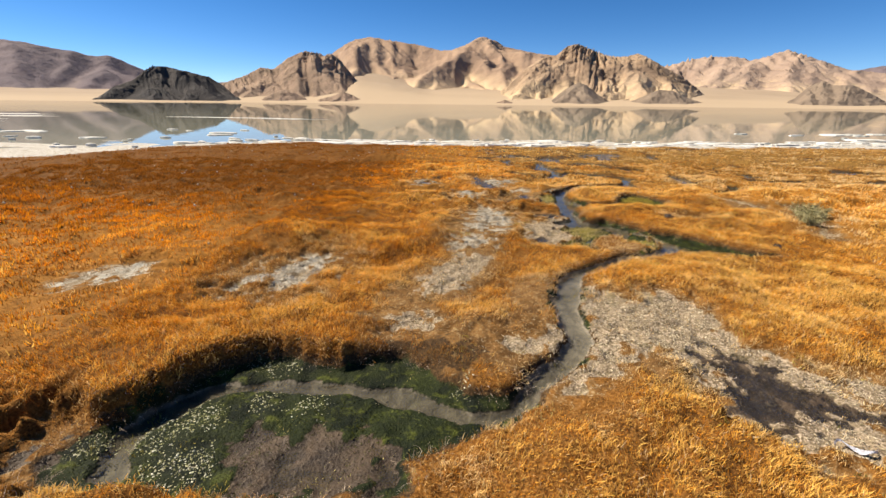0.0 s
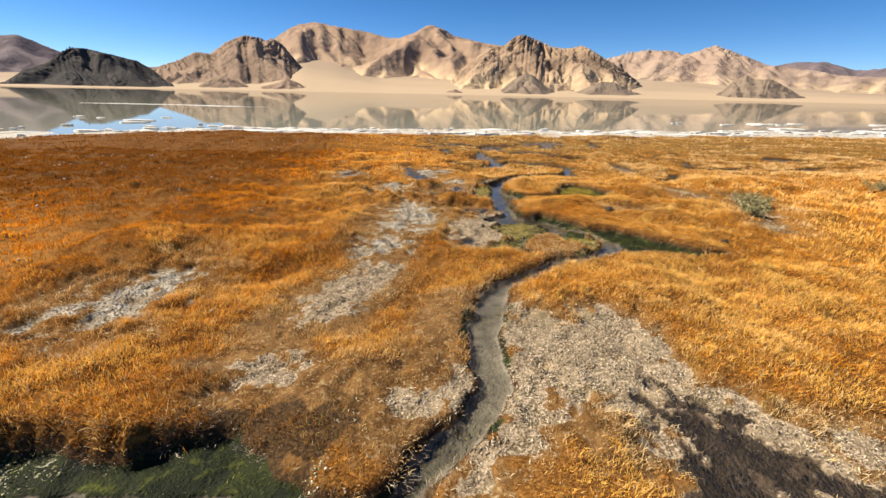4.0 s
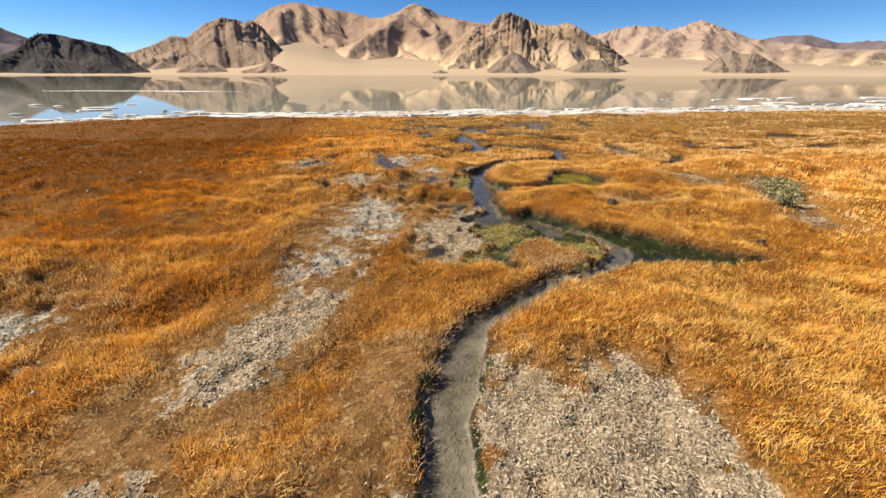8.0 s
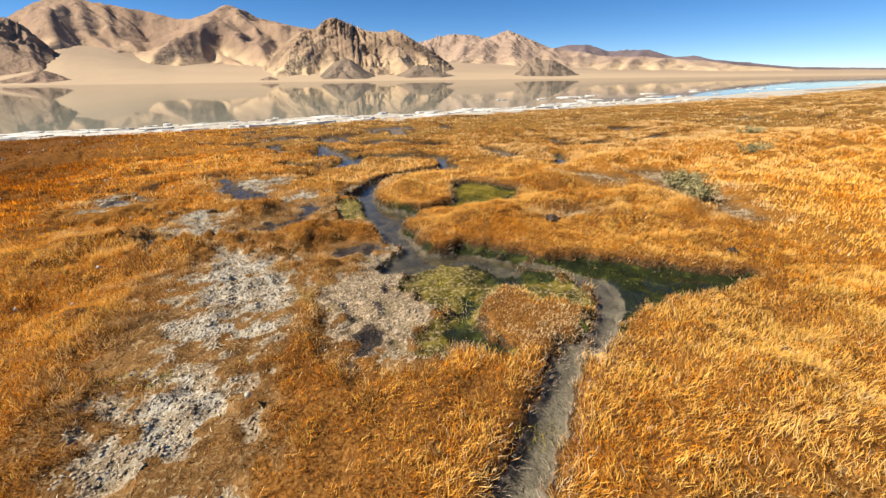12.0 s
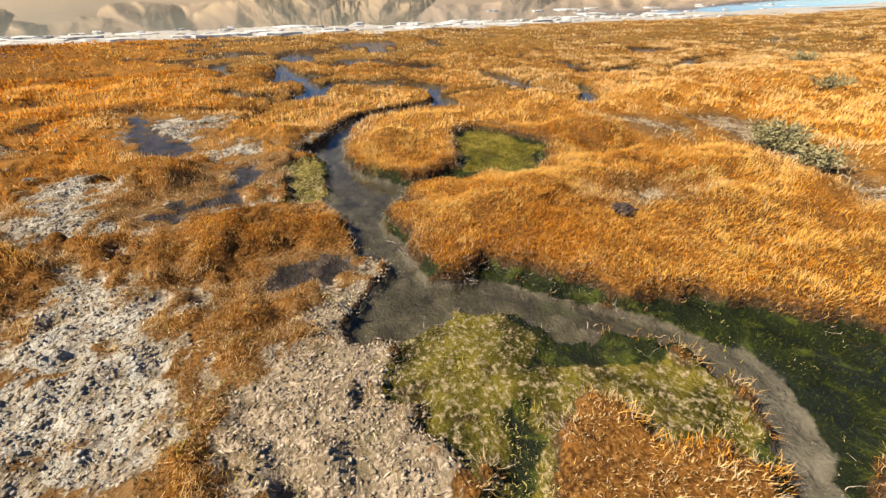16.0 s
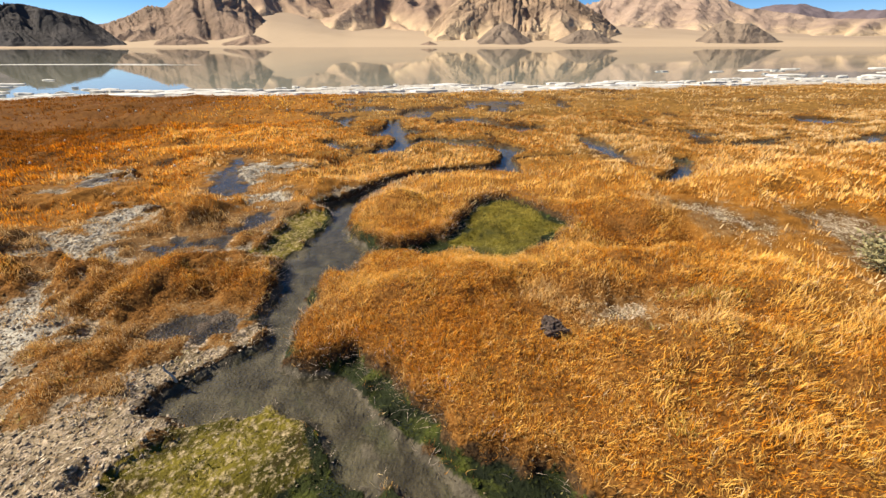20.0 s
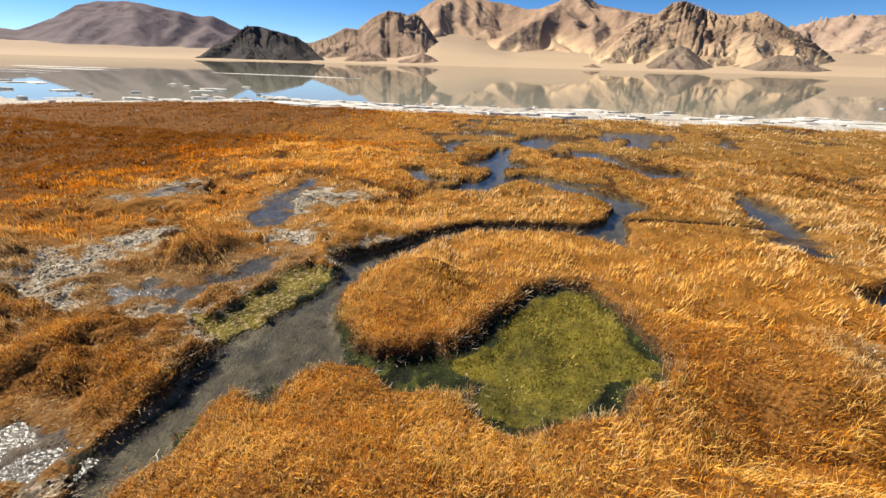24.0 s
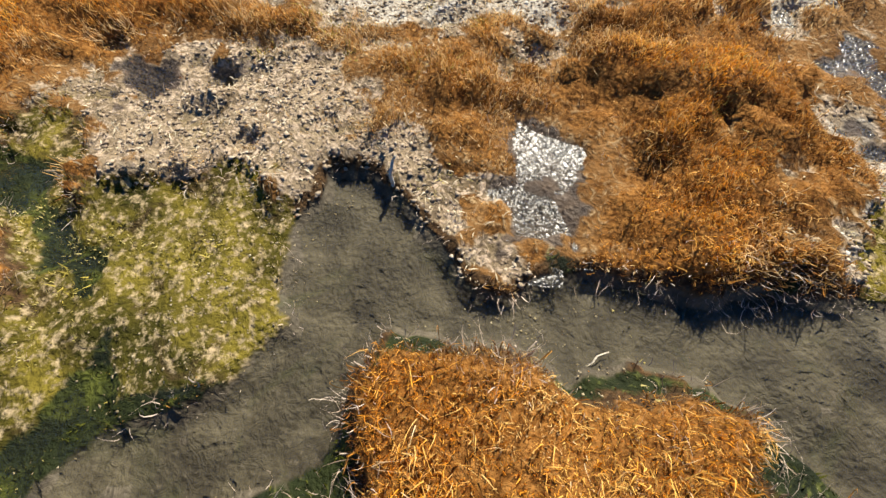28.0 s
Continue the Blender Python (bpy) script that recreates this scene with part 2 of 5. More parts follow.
def grass_material(name, pale, gold, rust, dark):
    """Sedge: tone runs from dark rust to pale straw, dead turns it grey-brown to beige, roots are painted dark for the
    shade between blades.
    """
    n = Nodes(name)
    tone, tip = n.attr("tone"), n.attr("tip")
    col = n.ramp(tone, (0.0, dark), (0.3, rust), (0.62, gold), (1.0, pale))
    green = n.ramp(n.noise(1.3, 4, 0.65), (0.57, 0.0), (0.72, 0.4))
    col = n.mix(green, col, n.ramp(tone, (0.0, (0.10, 0.075, 0.012)), (0.6, (0.36, 0.26, 0.035)), (1.0, (0.62, 0.48, 0.11))))
    col = n.mix(n.attr("dead"), col, n.ramp(tone, (0.0, (0.12, 0.058, 0.022)), (0.45, (0.37, 0.195, 0.052)), (0.75, (0.66, 0.43, 0.17)), (1.0, (0.86, 0.66, 0.38))))
    # shade among the roots, put in as a dark base to each blade
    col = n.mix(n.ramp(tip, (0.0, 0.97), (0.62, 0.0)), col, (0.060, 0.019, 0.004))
    n.done(col, 0.75, spec=0.10)
    tr = n.tree.nodes.new("ShaderNodeBsdfTranslucent")
    n.link(col, tr.inputs[0])
    mx = n.tree.nodes.new("ShaderNodeMixShader")
    mx.inputs[0].default_value = 0.36
    n.link(n.bsdf.outputs[0], mx.inputs[1])
    n.link(tr.outputs[0], mx.inputs[2])
    n.link(mx.outputs[0], n.out.inputs[0])
    return n.mat


def water_material(name, tint, clear, ripple, scale, rough=0.02, still=0.15):
    """Clear shallow water: gloss by Fresnel over what lies below; clear is how much of the bed shows."""
    n = Nodes(name)
    calm = n.ramp(n.noise(1.7, 2), (0.42, still), (0.62, 1.0))
    nrm = n.bump(n.math("MULTIPLY", n.noise(scale, 2, 0.5, (1, 1, 1), 0.4), calm), ripple, 0.02)
    n.tree.nodes.remove(n.bsdf)
    body = n.tree.nodes.new("ShaderNodeBsdfDiffuse")
    body.inputs[0].default_value = (*tint, 1)
    see = n.tree.nodes.new("ShaderNodeBsdfTransparent")
    see.inputs[0].default_value = (0.95, 0.96, 0.93, 1)
    gloss = n.tree.nodes.new("ShaderNodeBsdfGlossy")
    gloss.inputs["Roughness"].default_value = rough
    fres = n.tree.nodes.new("ShaderNodeFresnel")
    fres.inputs[0].default_value = 1.33
    n.link(nrm, gloss.inputs["Normal"])
    n.link(nrm, fres.inputs["Normal"])
    low, top = n.tree.nodes.new("ShaderNodeMixShader"), n.tree.nodes.new("ShaderNodeMixShader")
    low.inputs[0].default_value = clear
    n.link(body.outputs[0], low.inputs[1])
    n.link(see.outputs[0], low.inputs[2])
    n.link(fres.outputs[0], top.inputs[0])
    n.link(low.outputs[0], top.inputs[1])
    n.link(gloss.outputs[0], top.inputs[2])
    n.link(top.outputs[0], n.out.inputs[0])
    return n.mat


def rock_material(name, sand, light, mid_c, dark, scale, streak=0.5, relief=0.75):
    """A bare desert mountain: loose sand low down and on gentle slopes, rock of two tones on the steep ribs."""
    n = Nodes(name)
    a, b = n.noise(scale, 6, 0.6), n.noise(scale * 6, 5, 0.65)
    rock = n.ramp(a, (0.30, dark), (0.5, mid_c), (0.72, light))
    rock = n.mix(n.ramp(b, (0.35, 0.0), (0.7, streak)), rock, dark)
    col = n.mix(n.attr("sand"), rock, sand)
    nrm = n.bump(n.math("ADD", n.noise(scale * 3, 6, 0.65), n.math("MULTIPLY", b, 0.4)), relief, 0.16 / scale)
    return n.done(col, 0.95, nrm, spec=0.1)


M_GROUND = ground_material()
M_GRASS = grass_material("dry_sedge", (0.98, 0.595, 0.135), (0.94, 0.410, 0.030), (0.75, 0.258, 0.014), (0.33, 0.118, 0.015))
M_STREAM = water_material("stream_water", (0.10, 0.10, 0.08), 0.96, 0.16, 34.0, 0.07)
M_FILM = water_material("puddle_water", (0.10, 0.10, 0.08), 0.97, 0.42, 70.0, 0.24, 0.6)
M_LAKE = water_material("lake_water", (0.34, 0.33, 0.25), 0.0, 0.03, 0.9, 0.012)


# ---- the plan of the marsh: chains of (x, y, width) for each kind of ground ----
CHAINS = {}


def chain(kind, points):
    CHAINS.setdefault(kind, []).append(points)


chain("deep", [(2.95, 11.13, 0.24), (2.52, 10.89, 0.2)])
chain("deep", [(6.11, 11.37, 0.4), (6.02, 10.23, 0.24)])
chain("deep", [(6.73, 9.85, 0.31), (6.44, 9.4, 0.17), (5.95, 8.87, 0.27)])
chain("deep", [(5.75, 15.09, 0.19), (5.93, 16.41, 0.11)])
chain("deep", [(17.96, 12.69, 1.13)])
chain("deep", [(11.99, 12.77, 1.26)])
chain("deep", [(6.05, 17.55, 1.82)])
chain("trail", [(5.19, 7.95, 0.1), (5.45, 7.73, 0.35), (5.57, 7.45, 0.37), (5.68, 7.33, 0.32)])
chain("trail", [(6.48, 7.55, 0.41), (5.37, 5.48, 0.21)])
chain("wet", [(-1.89, 1.46, 0.13), (-1.76, 1.58, 0.14)])
chain("trail", [(3.98, 6.44, 0.24), (3.95, 6.29, 0.17)])
chain("wet", [(-0.58, 9.64, 0.15), (-0.49, 9.97, 0.2)])
chain("froth", [(-1.69, 1.59, 0.12), (-1.5, 1.62, 0.06)])
chain("froth", [(-1.33, 1.6, 0.26), (-1.22, 1.78, 0.24), (-1.05, 1.8, 0.12)])
chain("froth", [(-1.2, 1.45, 0.2), (-0.97, 1.52, 0.2)])
chain("froth", [(-0.9, 1.96, 0.14), (-0.75, 1.98, 0.14)])
chain("froth", [(-0.62, 1.93, 0.12), (-0.45, 1.95, 0.12)])
chain("froth", [(-1.02, 2.3, 0.12), (-0.8, 2.36, 0.1)])
chain("froth", [(0.3, 2.12, 0.08), (0.4, 2.1, 0.06)])
chain("crumb", [(2.34, 6.8, 0.14), (2.2, 6.65, 0.14), (2.14, 6.5, 0.1)])
chain("crumb", [(1.58, 7.85, 0.12), (1.7, 7.66, 0.16), (1.92, 7.55, 0.14)])
chain("crumb", [(1.9, 5.95, 0.2), (2.12, 5.93, 0.26), (2.3, 5.8, 0.24), (2.45, 5.68, 0.16)])
chain("crumb", [(2.36, 7.6, 0.1), (2.42, 7.75, 0.1)])
chain("crumb", [(1.68, 7.62, 0.2), (1.76, 7.98, 0.26), (1.95, 8.3, 0.2), (2.17, 8.46, 0.14)])
chain("crumb", [(0.15, 7.86, 0.16), (0.5, 7.8, 0.26), (0.75, 7.7, 0.14)])
chain("crumb", [(1.33, 9.05, 0.12), (1.6, 8.75, 0.12), (1.95, 8.72, 0.12), (2.3, 8.95, 0.1)])
chain("crumb", [(1.15, 9.5, 0.14), (1.3, 9.9, 0.16)])


chain("thin", [(-0.2, 2.95, 0.5), (0.0, 3.6, 0.45), (0.3, 4.3, 0.5), (0.52, 4.8, 0.55), (0.62, 5.4, 0.6), (0.85, 6.0, 0.6), (0.95, 6.7, 0.4)])
chain("thin", [(0.4, 2.8, 0.3), (0.9, 2.85, 0.55), (1.0, 3.3, 0.5), (1.15, 3.9, 0.35)])
chain("thin", [(-2.1, 3.8, 0.5), (-1.3, 4.1, 0.5)])
chain("thin", [(1.6, 2.3, 0.3), (2.2, 2.55, 0.5), (2.8, 2.0, 0.6)])
chain("thin", [(0.1, 7.9, 0.4), (0.8, 7.7, 0.4), (1.4, 8.0, 0.4), (1.9, 8.5, 0.4)])
chain("thin", [(1.0, 9.3, 0.4), (1.3, 9.9, 0.4)])



AREAS = {}


def area(kind, outline):
    """One piece of ground of a kind, by its outline (x, y)."""
    AREAS.setdefault(kind, []).append(outline)


area("bed", [(-1.44, 1.39), (-1.56, 1.68), (-1.51, 1.82), (-1.4, 2.01), (-1.23, 2.13), (-0.91, 2.19), (-0.55, 2.19), (-0.26, 2.15), (0.02, 2.16), (0.18, 2.03), (0.42, 1.94), (0.61, 1.96), (0.75, 2.16), (0.9, 2.35), (1.11, 2.61), (1.19, 2.78), (1.34, 2.77), (1.23, 2.54), (1.08, 2.35), (0.85, 2.11), (0.71, 1.97), (0.52, 1.86), (0.3, 1.88), (0.13, 1.95), (-0.16, 2.05), (-0.51, 2.09), (-0.79, 2.08), (-1.08, 2.06), (-1.22, 1.96), (-1.32, 1.82), (-1.41, 1.7), (-1.39, 1.55), (-1.3, 1.4)])
area("alga", [(-1.78, 1.46), (-1.69, 1.65), (-1.52, 1.83), (-1.39, 2.1), (-1.22, 2.28), (-1.02, 2.4), (-0.74, 2.38), (-0.45, 2.31), (-0.26, 2.43), (-0.04, 2.5), (0.23, 2.21), (0.38, 2.08), (0.61, 2.09), (0.75, 2.17), (0.81, 2), (0.58, 1.8), (0.34, 1.69), (0.21, 1.61), (0.03, 1.54), (0.12, 1.37), (-1.56, 1.22)])
area("wet", [(-0.84, 1.67), (-0.63, 1.78), (-0.33, 1.78), (-0.09, 1.69), (-0.03, 1.59), (0.04, 1.53), (0.03, 1.35), (-0.71, 1.33), (-0.84, 1.53)])
area("thin", [(-0.17, 2.46), (0.1, 2.67), (0.43, 2.6), (0.53, 2.36), (0.37, 2.15), (0.19, 2.21)])
area("peaty", [(-0.17, 2.46), (0.1, 2.67), (0.43, 2.6), (0.53, 2.36), (0.37, 2.15), (0.19, 2.21)])
area("bed", [(0.73, 2.1), (0.81, 2.29), (0.97, 2.41), (1.06, 2.54), (1.18, 2.68), (1.2, 2.78), (1.2, 3.06), (1.19, 3.32), (1.26, 3.64), (1.38, 3.92), (1.57, 4.19), (1.66, 4.1), (1.56, 3.81), (1.47, 3.54), (1.38, 3.31), (1.36, 3.05), (1.36, 2.88), (1.35, 2.75), (1.25, 2.55), (1.12, 2.42), (0.98, 2.31), (0.9, 2.19), (0.82, 2.09)])
area("bed", [(1.2, 3.23), (1.21, 3.44), (1.24, 3.59), (1.36, 3.75), (1.41, 3.96), (1.5, 4.1), (1.68, 4.25), (1.9, 4.42), (2.13, 4.58), (2.39, 4.75), (2.41, 4.68), (2.06, 4.5), (1.88, 4.31), (1.69, 4.13), (1.59, 3.95), (1.52, 3.74), (1.44, 3.54), (1.38, 3.35), (1.35, 3.22)])
area("bed", [(1.68, 4.18), (1.87, 4.35), (2.05, 4.55), (2.2, 4.57), (2.34, 4.69), (2.5, 4.76), (2.66, 4.83), (2.88, 4.99), (3.02, 5.17), (3.03, 5.39), (3.22, 5.3), (3.18, 5.12), (2.99, 4.93), (2.8, 4.78), (2.58, 4.72), (2.4, 4.66), (2.23, 4.51), (2.02, 4.36), (1.77, 4.13)])
area("mud", [(1.55, 3.54), (1.7, 3.64), (1.92, 3.44), (2.26, 3.61), (2.4, 3.54), (2.43, 3.26), (2.43, 2.93), (2.47, 2.75), (2.57, 2.6), (2.68, 2.38), (2.33, 2.25), (2.03, 2.05), (2.09, 2.23), (2.01, 2.38), (1.95, 2.54), (1.8, 2.64), (1.6, 2.6), (1.41, 2.41), (1.22, 2.18), (1.1, 2.04), (0.98, 2.05), (1.12, 2.32), (1.26, 2.5), (1.36, 2.71), (1.4, 3.1), (1.44, 3.38)])
area("mud", [(2.12, 2.77), (2.4, 2.84), (2.48, 2.62), (2.63, 2.4), (2.84, 2.27), (3.11, 2.2), (2.69, 1.75), (2.41, 1.64), (2.19, 1.69), (2.21, 1.8), (2.04, 1.77), (2.02, 1.92), (2.02, 2.14)])
area("wet", [(2.16, 2.76), (2.38, 2.52), (2.59, 2.23), (2.8, 2.09), (3, 1.97), (2.89, 1.86), (2.61, 1.93), (2.41, 1.99), (2.13, 1.88), (2.07, 1.95), (2.03, 2.08), (2.1, 2.27), (2.1, 2.59)])
area("white", [(2.5, 2.17), (2.74, 2.09), (2.98, 1.95), (2.92, 1.89), (2.71, 1.99), (2.56, 2.07)])
area("mud", [(1.42, 3.16), (1.43, 3.3), (1.51, 3.65), (1.59, 3.76), (1.66, 3.71), (1.63, 3.5), (1.63, 3.36), (1.76, 3.35), (1.96, 3.36), (2.13, 3.42), (2.26, 3.58), (2.44, 3.56), (2.42, 3.37), (2.42, 3.23), (2.35, 3.08)])
area("thin", [(-0.22, 2.64), (-0.25, 3.04), (-0.03, 3.21), (0.22, 3.02), (0.7, 2.99), (1.06, 3.1), (1.2, 2.97), (1.16, 2.62), (0.93, 2.32), (0.72, 2.23), (0.36, 2.35), (0.04, 2.47)])
area("mud", [(-0.21, 2.93), (-0.06, 3.06), (0.09, 3.02), (0.1, 2.86), (0.03, 2.77), (-0.13, 2.8)])
area("mud", [(0.68, 2.73), (0.9, 2.72), (1.17, 2.86), (1.11, 2.66), (0.89, 2.58), (0.65, 2.63)])
area("mud", [(0.98, 2.98), (1.12, 3.02), (1.14, 2.92), (1, 2.88)])
area("white", [(-1.85, 3.53), (-1.87, 3.8), (-1.71, 4.03), (-1.53, 4.24), (-1.34, 4.41), (-1.19, 4.35), (-1.15, 4.12), (-1.26, 3.92), (-1.26, 3.65), (-1.29, 3.46), (-1.45, 3.58), (-1.65, 3.6)])
area("white", [(-3.51, 3.6), (-3.4, 3.79), (-3.2, 3.97), (-3.09, 3.8), (-3.26, 3.64)])
area("white", [(0.55, 6.47), (0.64, 6.67), (0.71, 6.95), (0.8, 7.02), (0.95, 6.74), (1.04, 6.52), (1.09, 6.3), (1.06, 6.04), (1.01, 5.88), (1.02, 5.76), (0.96, 5.78), (0.88, 5.8), (0.81, 5.89), (0.78, 6.02), (0.63, 6.24)])
area("white", [(0.56, 5.8), (0.63, 5.84), (0.72, 5.81), (0.83, 5.76), (0.85, 5.7), (0.77, 5.69), (0.7, 5.69), (0.65, 5.68), (0.57, 5.73)])
area("white", [(0.57, 5.81), (0.76, 5.84), (0.93, 5.74), (0.92, 5.65), (0.7, 5.68)])
area("white", [(0.4, 5.11), (0.46, 5.22), (0.54, 5.26), (0.65, 5.18), (0.68, 5.06), (0.6, 5.01), (0.57, 4.94), (0.47, 4.92), (0.41, 4.98)])
area("mud", [(0.05, 4.02), (0.22, 4.3), (0.26, 4.48), (0.43, 4.6), (0.69, 4.51), (0.66, 4.32), (0.58, 4.11), (0.45, 3.98), (0.4, 3.82), (0.41, 3.71), (0.34, 3.56), (0.18, 3.52), (0.02, 3.62), (0.03, 3.82)])
area("thin", [(0.16, 5.17), (0.16, 5.66), (0.26, 5.99), (0.57, 6.14), (0.78, 6.17), (0.84, 5.71), (0.92, 5.61), (0.81, 5.27), (0.69, 5.22), (0.66, 4.96), (0.59, 4.77), (0.23, 4.98)])
area("thin", [(0.13, 3.27), (0.06, 3.49), (0.04, 3.84), (0.19, 4.24), (0.51, 4.73), (0.71, 4.43), (0.61, 4), (0.49, 3.69), (0.45, 3.46), (0.42, 3.25)])
area("white", [(0.21, 7.91), (0.49, 7.85), (0.54, 7.58), (0.29, 7.65)])
area("white", [(0.45, 8.42), (0.55, 8.4), (0.57, 7.98), (0.49, 7.96)])
area("bed", [(2.36, 4.63), (2.48, 4.7), (2.64, 4.77), (2.78, 4.86), (2.9, 4.96), (2.96, 5.08), (2.98, 5.17), (2.97, 5.35), (2.91, 5.5), (2.75, 5.65), (2.61, 5.8), (2.48, 5.97), (2.34, 6.09), (2.27, 6.12), (2.18, 6.06), (2.03, 6.03), (1.94, 6.04), (1.83, 6.13), (1.88, 6.24), (2, 6.36), (2.13, 6.5), (2.25, 6.67), (2.21, 6.84), (2.32, 6.73), (2.27, 6.41), (2.26, 6.29), (2.33, 6.26), (2.44, 6.24), (2.57, 6.15), (2.66, 6), (2.8, 5.87), (2.9, 5.71), (3.04, 5.53), (3.1, 5.38), (3.12, 5.21), (3.12, 5.07), (3.07, 4.97), (2.91, 4.84), (2.79, 4.76), (2.67, 4.67), (2.45, 4.57)])
area("bed", [(2.71, 5.63), (2.63, 5.69), (2.55, 5.76), (2.5, 5.85), (2.43, 5.95), (2.36, 6), (2.29, 6.06), (2.17, 6.01), (2.05, 6.02), (1.95, 6.01), (1.82, 6.07), (1.81, 6.17), (1.88, 6.24), (1.97, 6.28), (2.05, 6.34), (2.12, 6.43), (2.12, 6.59), (2.07, 6.63), (2.06, 6.73), (2.08, 6.87), (2.14, 7), (2.17, 7.13), (2.21, 7.27), (2.25, 7.48), (2.38, 7.43), (2.35, 7.3), (2.35, 7.19), (2.28, 7.09), (2.25, 6.99), (2.27, 6.88), (2.31, 6.72), (2.31, 6.67), (2.29, 6.57), (2.26, 6.43), (2.26, 6.32), (2.25, 6.21), (2.36, 6.15), (2.45, 6.09), (2.54, 6.06), (2.6, 5.98), (2.67, 5.93)])
area("mud", [(1.53, 5.13), (1.38, 5.19), (1.33, 5.4), (1.32, 5.96), (1.59, 6.03), (1.59, 6.21), (1.74, 6.53), (1.95, 6.54), (2.01, 6.61), (2.09, 6.6), (2.13, 6.55), (2.14, 6.43), (2.06, 6.35), (1.98, 6.28), (1.89, 6.24), (1.84, 6.18), (1.85, 6.09), (1.96, 6.03), (2.01, 6.01), (1.91, 5.92), (1.86, 5.78), (1.92, 5.61), (1.94, 5.39), (1.78, 5.27)])
area("mud", [(1.53, 6.06), (1.71, 6.1), (1.8, 6.05), (1.9, 5.96), (1.88, 5.85), (1.85, 5.7), (1.94, 5.57), (1.96, 5.48), (1.9, 5.36), (1.77, 5.24), (1.7, 5.22), (1.64, 5.16), (1.6, 5.07), (1.37, 5.21), (1.42, 5.3), (1.42, 5.39), (1.37, 5.4), (1.39, 5.59), (1.45, 5.77)])
area("wet", [(1.44, 5.21), (1.37, 5.25), (1.39, 5.36), (1.51, 5.43), (1.58, 5.38), (1.56, 5.3)])
area("wet", [(1.36, 5.23), (1.43, 5.38), (1.51, 5.43), (1.59, 5.37), (1.57, 5.29), (1.5, 5.23), (1.43, 5.19)])
area("wet", [(1.74, 6.55), (1.61, 6.59), (1.57, 6.7), (1.7, 6.76), (1.82, 6.76), (1.97, 6.72), (2, 6.67), (1.99, 6.58), (1.88, 6.55)])
area("moss", [(1.87, 5.84), (1.99, 5.96), (2.23, 6.03), (2.43, 6), (2.45, 5.84), (2.3, 5.62), (2.17, 5.53), (2.13, 5.37), (2.02, 5.27), (2.07, 5.18), (2, 5.04), (1.98, 4.93), (2.11, 4.82), (2.1, 4.76), (1.6, 5.07), (1.69, 5.21), (1.8, 5.24), (1.93, 5.36), (1.95, 5.51), (1.93, 5.64), (1.86, 5.72)])
area("moss", [(1.74, 4.93), (1.65, 5.08), (1.78, 5.24), (1.91, 5.34), (1.91, 5.59), (1.85, 5.78), (1.9, 5.91), (2, 6), (2.07, 6.02), (2.17, 6.02), (2.3, 6.04), (2.37, 5.99), (2.43, 5.94), (2.5, 5.85), (2.54, 5.76), (2.65, 5.69), (2.7, 5.6)])
area("moss", [(2.43, 5.77), (2.63, 5.7), (2.8, 5.52), (2.92, 5.34), (2.93, 5.17), (2.91, 5.06), (2.84, 4.95), (2.71, 4.89), (2.65, 5), (2.56, 5.08), (2.52, 5.18), (2.49, 5.31), (2.43, 5.39), (2.33, 5.45), (2.29, 5.56)])
area("alga", [(2.43, 5.77), (2.72, 5.62), (2.86, 5.43), (2.74, 5.43), (2.57, 5.56), (2.34, 5.62)])
area("alga", [(2.11, 5.49), (2.26, 5.53), (2.2, 5.38), (2.08, 5.29), (2.04, 5.11), (1.99, 4.93), (2.08, 4.84), (2.07, 4.8), (1.8, 4.97), (1.84, 5.14), (1.98, 5.26)])
area("grass_isl", [(2.2, 5.37), (2.31, 5.42), (2.39, 5.33), (2.37, 5.19), (2.35, 5.05), (2.46, 5.04), (2.59, 4.96), (2.62, 4.85), (2.57, 4.77), (2.37, 4.67), (2.27, 4.69), (2.14, 4.77), (2.07, 4.85), (2.03, 4.96), (2.06, 5.09), (2.07, 5.22)])
area("alga", [(2.62, 6.26), (2.78, 6.14), (2.87, 5.95), (3.01, 5.74), (3.19, 5.64), (3.35, 5.47), (3.44, 5.33), (3.57, 5.16), (3.88, 4.95), (4.17, 4.78), (3.59, 4.74), (3.33, 4.81), (3.08, 4.78), (2.89, 4.73), (2.76, 4.71), (2.91, 4.84), (3.1, 5.03), (3.12, 5.26), (3.04, 5.53), (2.86, 5.76), (2.62, 6.05)])
area("alga", [(3.19, 5.54), (3.42, 5.42), (3.59, 5.25), (3.85, 5.05), (4.11, 4.79), (3.63, 4.83), (3.3, 4.89), (2.95, 4.83), (2.79, 4.75), (3.03, 4.94), (3.19, 5.22)])
area("alga", [(2.33, 7.15), (2.39, 7.42), (2.5, 7.38), (2.54, 7.08), (2.43, 7.07)])
area("alga", [(2.38, 6.16), (2.34, 6.2), (2.44, 6.24), (2.53, 6.24), (2.63, 6.2), (2.65, 5.97), (2.6, 6), (2.55, 6.07), (2.47, 6.1)])
area("alga", [(2.31, 6.72), (2.27, 6.85), (2.26, 6.98), (2.3, 7.08), (2.38, 7.07), (2.37, 6.96), (2.34, 6.85), (2.34, 6.72)])
area("alga", [(2.07, 7.16), (2.04, 7.27), (2.15, 7.26), (2.16, 7.17)])
